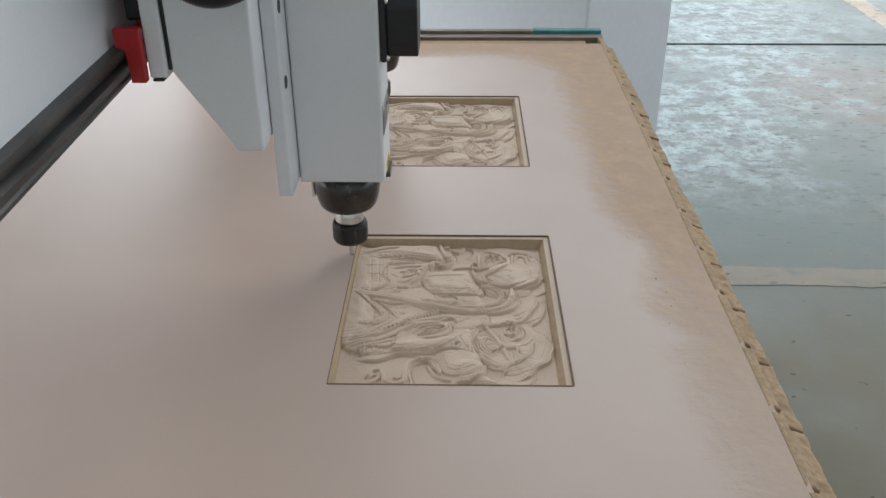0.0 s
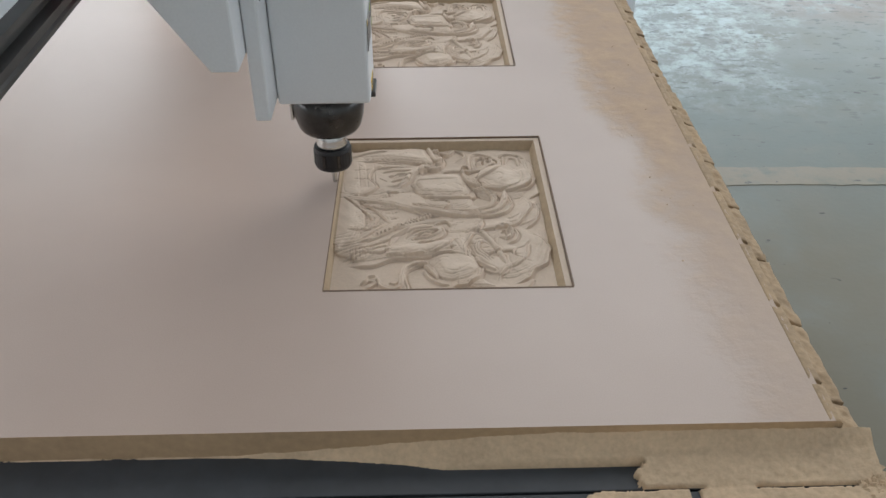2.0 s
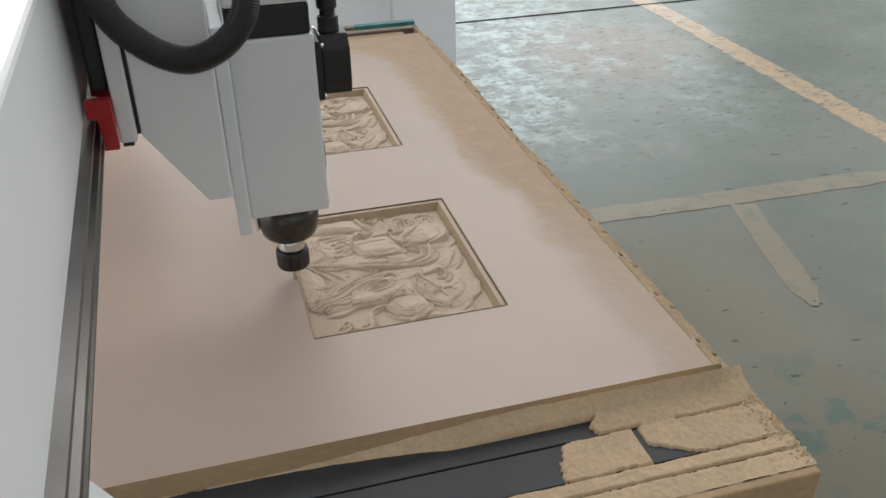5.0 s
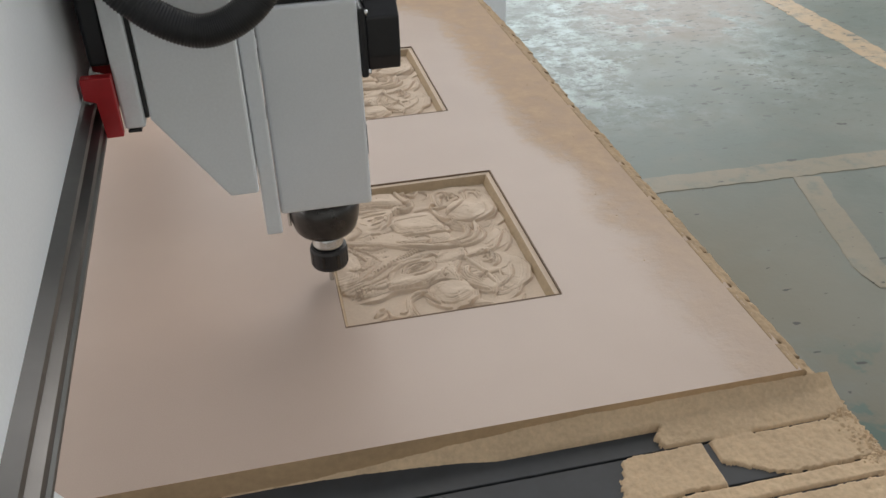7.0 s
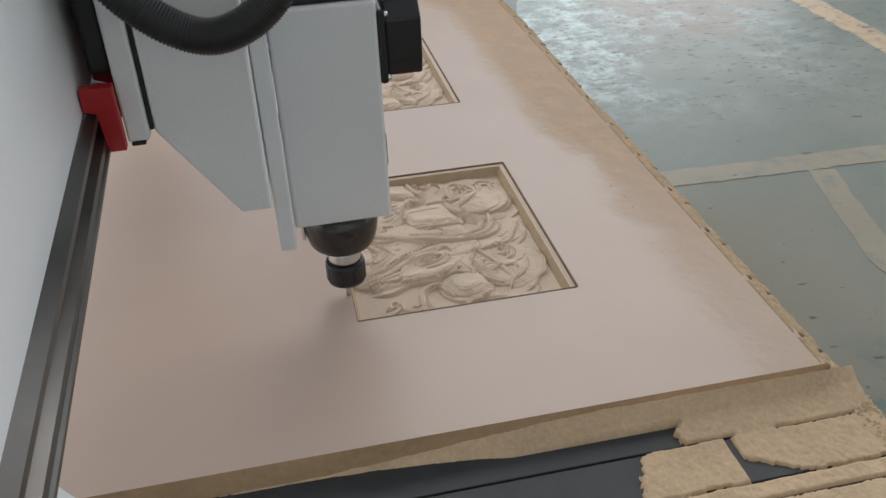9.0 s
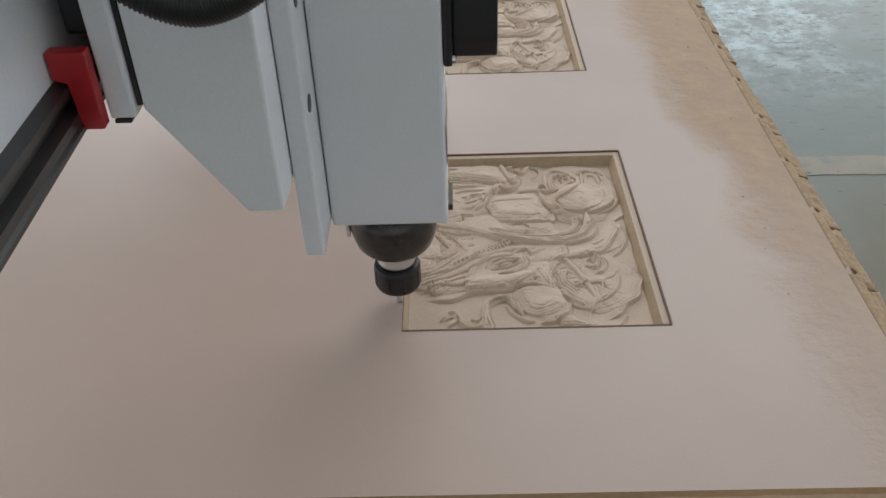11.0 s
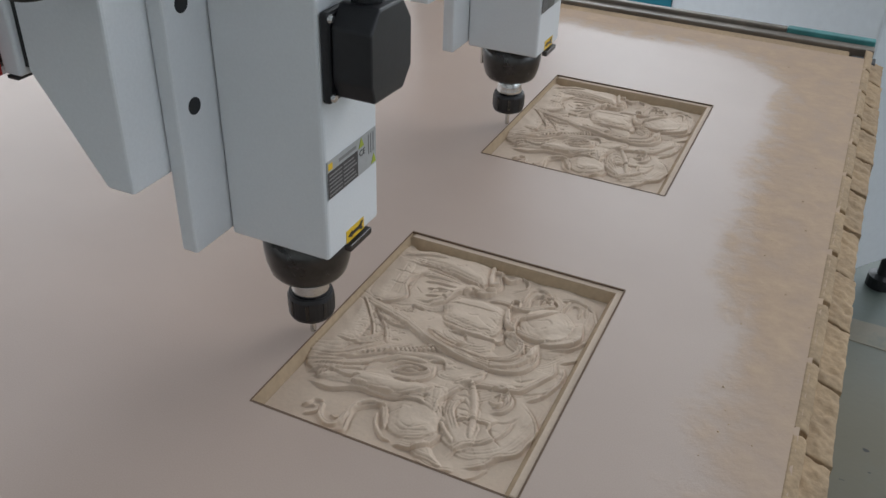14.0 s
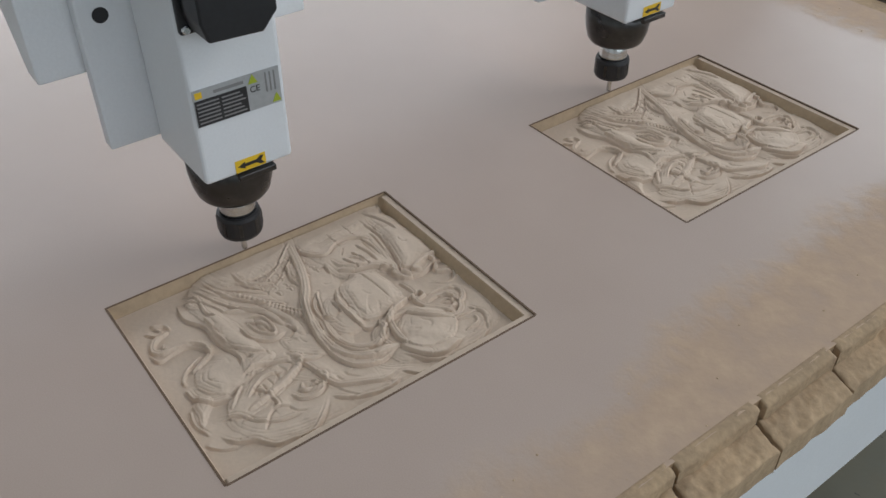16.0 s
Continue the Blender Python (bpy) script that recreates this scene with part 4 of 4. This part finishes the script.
# ---------------------------------------------------------------- spindle heads
def spindle_head():
    bx, bz = -0.003, 0.787
    head = holder("spindle_head", (bx, 0, bz), "white router spindle head with black collar and thin cutter", "router spindle", "spindles on the gantry")

    def p(name, bm, material, label="", parent=None, smooth=False):
        if parent is None:
            bmesh.ops.translate(bm, verts=bm.verts[:], vec=(-bx, 0, -bz))
            return part(name, bm, material, head, label, smooth)
        bmesh.ops.translate(bm, verts=bm.verts[:], vec=(-bx, 0, -bz))
        return part(name, bm, material, parent, label, smooth)

    at = (bx, 0, 0)
    p("cutter", turned([(0.0008, 0.7915), (0.0016, 0.796), (0.0026, 0.802), (0.0026, 0.822)], 14, at=at), STEEL, "thin tapered steel cutter")
    nut = p("collet_nut", turned([(0.0150, 0.8195), (0.0180, 0.8210), (0.0192, 0.8240), (0.0192, 0.8400), (0.0182, 0.8432), (0.0165, 0.8435)], 36, at=at), BLACK, "black collet nut", smooth=False)
    for k in range(8):
        a = 2 * math.pi * (k + 0.5) / 8
        b = box(-0.0016, 0.0016, -0.0008, 0.0008, 0.8255, 0.8395, 0.0003)
        bmesh.ops.transform(b, matrix=pose(bx + 0.0189 * math.cos(a), 0.0189 * math.sin(a), 0, 0, 0, math.degrees(a) + 90), verts=b.verts[:])
        p("nut_slot", b, DARK, parent=nut)
    p("shaft", turned([(0.0160, 0.8425), (0.0155, 0.848), (0.0145, 0.852), (0.0145, 0.866)], 32, at=at), STEEL, "bright steel spindle shaft", smooth=True)
    collar = p("collar", turned([(0.0240, 0.8635), (0.0285, 0.8645), (0.0310, 0.868), (0.0338, 0.878), (0.0352, 0.889), (0.0352, 0.9060)], 48, at=at), DARK, "dark steel nose collar", smooth=True)
    p("collar_clip", box(-0.0400, -0.0370, -0.010, 0.010, 0.876, 0.900, 0.001), STEEL, "small bright steel clip", collar)
    body = p("body", box(-0.0455, 0.0410, -0.0385, 0.0370, 0.9065, 1.103, 0.0032, seg=3), BODY, "pale grey square spindle body")
    p("fan_cover", box(-0.043, 0.0385, -0.036, 0.0345, 1.103, 1.135, 0.003), BLACK, "black fan cover")
    p("top_cap", box(-0.0455, 0.0410, -0.0385, 0.0370, 1.135, 1.165, 0.004), BODY)
    # power connector on the outer face
    conn = p("connector_base", box(0.0410, 0.0475, -0.0375, 0.0300, 1.032, 1.094, 0.0022), BLACK, "black connector base plate")
    for y, z in ((-0.0335, 1.0365), (-0.0335, 1.0895), (0.026, 1.0365), (0.026, 1.0895)):
        p("screw", turned([(0.0032, 0.0472), (0.0032, 0.0490), (0.0022, 0.0500)], 12, "x", (0, y, z)), STEEL, "bright screw head", conn)
    p("connector_hood", prism([(-0.030, 1.036), (0.010, 1.034), (0.022, 1.047), (0.022, 1.080), (0.010, 1.096), (-0.022, 1.097), (-0.034, 1.084), (-0.034, 1.049)], 0.0475, 0.077, "x", 0.0016), BLACK, "black eight-sided connector hood")
    p("cable_gland", turned([(0.0100, 1.094), (0.0110, 1.098), (0.0110, 1.112), (0.0080, 1.114), (0.0080, 1.119), (0.0105, 1.121), (0.0105, 1.131), (0.0065, 1.136), (0.0055, 1.19)], 16, at=(0.060, -0.008, 0)), BLACK, "black cable gland")
    # rating label, sign and arrow sticker
    lab = p("label", box(0.0412, 0.0416, -0.0362, 0.0335, 0.9575, 0.9875), SILVER, "silver rating label with black table")
    p("label_table", box(0.0416, 0.0418, -0.0355, 0.0060, 0.9580, 0.9790), LABEL, "black printed table", lab)
    for k in range(6):
        p("print_bar", box(0.0418, 0.04187, -0.034, -0.0165, 0.9600 + 0.0031 * k, 0.9612 + 0.0031 * k), GREYINK, parent=lab)
        p("print_bar", box(0.0418, 0.04187, -0.0145, 0.0042 - 0.002 * (k % 3), 0.9600 + 0.0031 * k, 0.9612 + 0.0031 * k), GREYINK, parent=lab)
    p("print_bar", box(0.0416, 0.0418, -0.020, 0.004, 0.9815, 0.9840), GREYINK, parent=lab)
    p("mark", box(0.0416, 0.0418, -0.0345, -0.0290, 0.9805, 0.9855), YELLOW, "small yellow mark", lab)
    p("warning_sign", prism([(0.0075, 0.9795), (0.0155, 0.9795), (0.0115, 0.9870)], 0.0416, 0.0419, "x"), GREEN, "yellow-green warning triangle", lab)
    p("warning_sign", prism([(0.0255, 0.9590), (0.0330, 0.9590), (0.0295, 0.9665)], 0.0416, 0.0419, "x"), GREEN, "yellow-green warning triangle", lab)
    for k in range(3):
        p("print_bar", box(0.0416, 0.0418, 0.0215 + 0.0035 * k, 0.0228 + 0.0035 * k, 0.969, 0.985), GREYINK, parent=lab)
    txt = bpy.data.curves.new("mark", "FONT")
    txt.body, txt.size, txt.extrude, txt.align_x, txt.align_y = "CE", 0.0072, 0.0001, "CENTER", "CENTER"
    tob = bpy.data.objects.new("mark", txt)
    tme = bpy.data.meshes.new_from_object(tob)
    bpy.data.objects.remove(tob)
    b = bmesh.new()
    b.from_mesh(tme)
    bmesh.ops.transform(b, matrix=pose(0.0418, 0.0125, 0.9745, 90, 0, 90), verts=b.verts[:])
    p("mark", b, LABEL, "black conformity letters CE", lab)
    p("arrow_sticker", box(0.0411, 0.0415, -0.0130, 0.0130, 0.9085, 0.9190), YELLOW, "yellow sticker with a black arrow")
    p("arrow", prism([(-0.0110, 0.9135), (-0.0050, 0.9165), (-0.0050, 0.9150), (0.0050, 0.9150), (0.0085, 0.9175), (0.0115, 0.9172), (0.0090, 0.9135), (0.0115, 0.9100), (0.0085, 0.9100), (0.0050, 0.9122), (-0.0050, 0.9122), (-0.0050, 0.9105)], 0.0415, 0.0418, "x"), LABEL, "black arrow")
    p("sticker_bracket", box(0.0385, 0.0445, -0.0120, 0.0200, 0.9010, 0.9064, 0.0008), DARK)
    # mounting plate behind the body; black discs paint the shade of its bolt holes
    plate = p("mounting_plate", box(-0.0600, -0.0460, -0.0790, 0.0790, 0.9105, 1.130, 0.0020), BODY, "pale grey mounting plate with bolt holes")
    for y in (-0.0615, 0.0615):
        for z in (1.0215, 1.0920):
            p("hole_shade_disc", turned([(0.0062, -0.0465), (0.0062, -0.0456), (0.0050, -0.04555)], 18, "x", (0, y, z)), BLACK, "black disc as the shade inside a bolt hole", plate)
    # slide box with its tapered foot
    slide = p("slide_box", prism([(-0.0605, 0.9735), (-0.0835, 0.9735), (-0.1330, 1.0480), (-0.1330, 1.300), (-0.0605, 1.300)], -0.1150, 0.1150, bevel=0.0022), WHITE, "white sheet steel slide housing with a tapered foot")
    car = p("carriage_plate", box(-0.1520, -0.1365, -0.1190, 0.1190, 1.0440, 1.320, 0.0020), WHITE, "white carriage plate")
    # solid dark filler that colours in the shade of the narrow gap
    p("gap_shade_strip", box(-0.1363, -0.1334, -0.1140, 0.1140, 1.0500, 1.320), GREASE, "dark strip as the shade in the gap beside the carriage plate", car)
    for y0, y1 in ((-0.129, -0.060), (0.060, 0.129)):
        bl = p("bearing_block", box(-0.1500, -0.1400, y0 + 0.010, y1 - 0.010, 1.0410, 1.0435, 0.0008), GREASE, "dark steel rail bearing block")
        for a, c in ((y0, y0 + 0.0095), (y1 - 0.0095, y1)):
            b = prism([(-0.1740, 1.0900), (-0.1740, 1.0740), (-0.1650, 1.0725), (-0.1635, 1.0480), (-0.1650, 1.0460), (-0.1650, 1.0430), (-0.1522, 1.0430), (-0.1522, 1.0900)], a, c, bevel=0.0008)
            p("end_cap", b, RED, "red plastic end cap", bl)
    p("carriage_back_block", box(-0.1685, -0.1525, -0.108, 0.108, 1.0910, 1.320, 0.003), BLACK, "black block behind the carriage plate")
    # hose loop
    hose = [(-0.160, -0.118, 1.33), (-0.156, -0.130, 1.235), (-0.140, -0.145, 1.172), (-0.116, -0.152, 1.143), (-0.086, -0.154, 1.1265), (-0.060, -0.153, 1.1300), (-0.037, -0.149, 1.147), (-0.026, -0.142, 1.172), (-0.030, -0.125, 1.225), (-0.048, -0.100, 1.33)]
    p("hose", tube(hose, 0.0118, 420, 16, 0.0006, 3), BLACK, "black corrugated hose loop", smooth=True)
    return head, p


head, hp = spindle_head()


# ---------------------------------------------------------------- far cabinet
def cabinet():
    a = math.radians(52)
    base = holder("control_cabinet", (0.409, 1.420, 0.0), "white steel machine cabinet with a teal panel on dark feet", "cabinet")
    base.rotation_euler = (0, 0, a)
    # along its own x: the end face; along its own y: the long face
    part("shell", box(0, 0.44, 0, 2.4, 0.145, 1.02, 0.006), CABINET, base)
    part("teal_panel", box(-0.004, -0.0005, 0.58, 0.98, 0.17, 0.98, 0.001), TEAL, base, "teal painted panel")
    for x, y in ((0.06, 0.06), (0.38, 0.06), (0.06, 2.3), (0.38, 2.3)):
        part("foot", turned([(0.035, 0.0), (0.035, 0.03), (0.015, 0.035), (0.015, 0.146)], 16, at=(x, y, 0)), BLACK, base, "dark foot")
    return base


cabinet()


# ---------------------------------------------------------------- motion
def motions():
    ys = [(0, 0.2310), (0.5, 0.2170), (1, 0.2073), (1.5, 0.1975), (2, 0.1860), (2.5, 0.1740), (3, 0.1638), (3.5, 0.1555), (6, 0.1075), (6.5, 0.0975), (7, 0.0860), (7.5, 0.0775),
          (8, 0.0685), (8.5, 0.0575), (9, 0.0450), (9.6, 0.0310), (9.95, 0.0235), (10.2, 0.0235), (10.7, 0.0310), (11.5, 0.0470), (12, 0.0585), (12.5, 0.0695), (13, 0.0780), (13.5, 0.0865), (14, 0.0955), (14.5, 0.1035), (15, 0.1110), (15.5, 0.1205), (16, 0.1290)]
    walk(head, [(t, pose(-0.003, y, 0.787)) for t, y in ys])
    walk(head_far, [(t, pose(-0.012, y + REACH, 0.787)) for t, y in ys])


REACH = 0.468
head_far = copy_thing(head, pose(-0.012, REACH, 0.787))
motions()
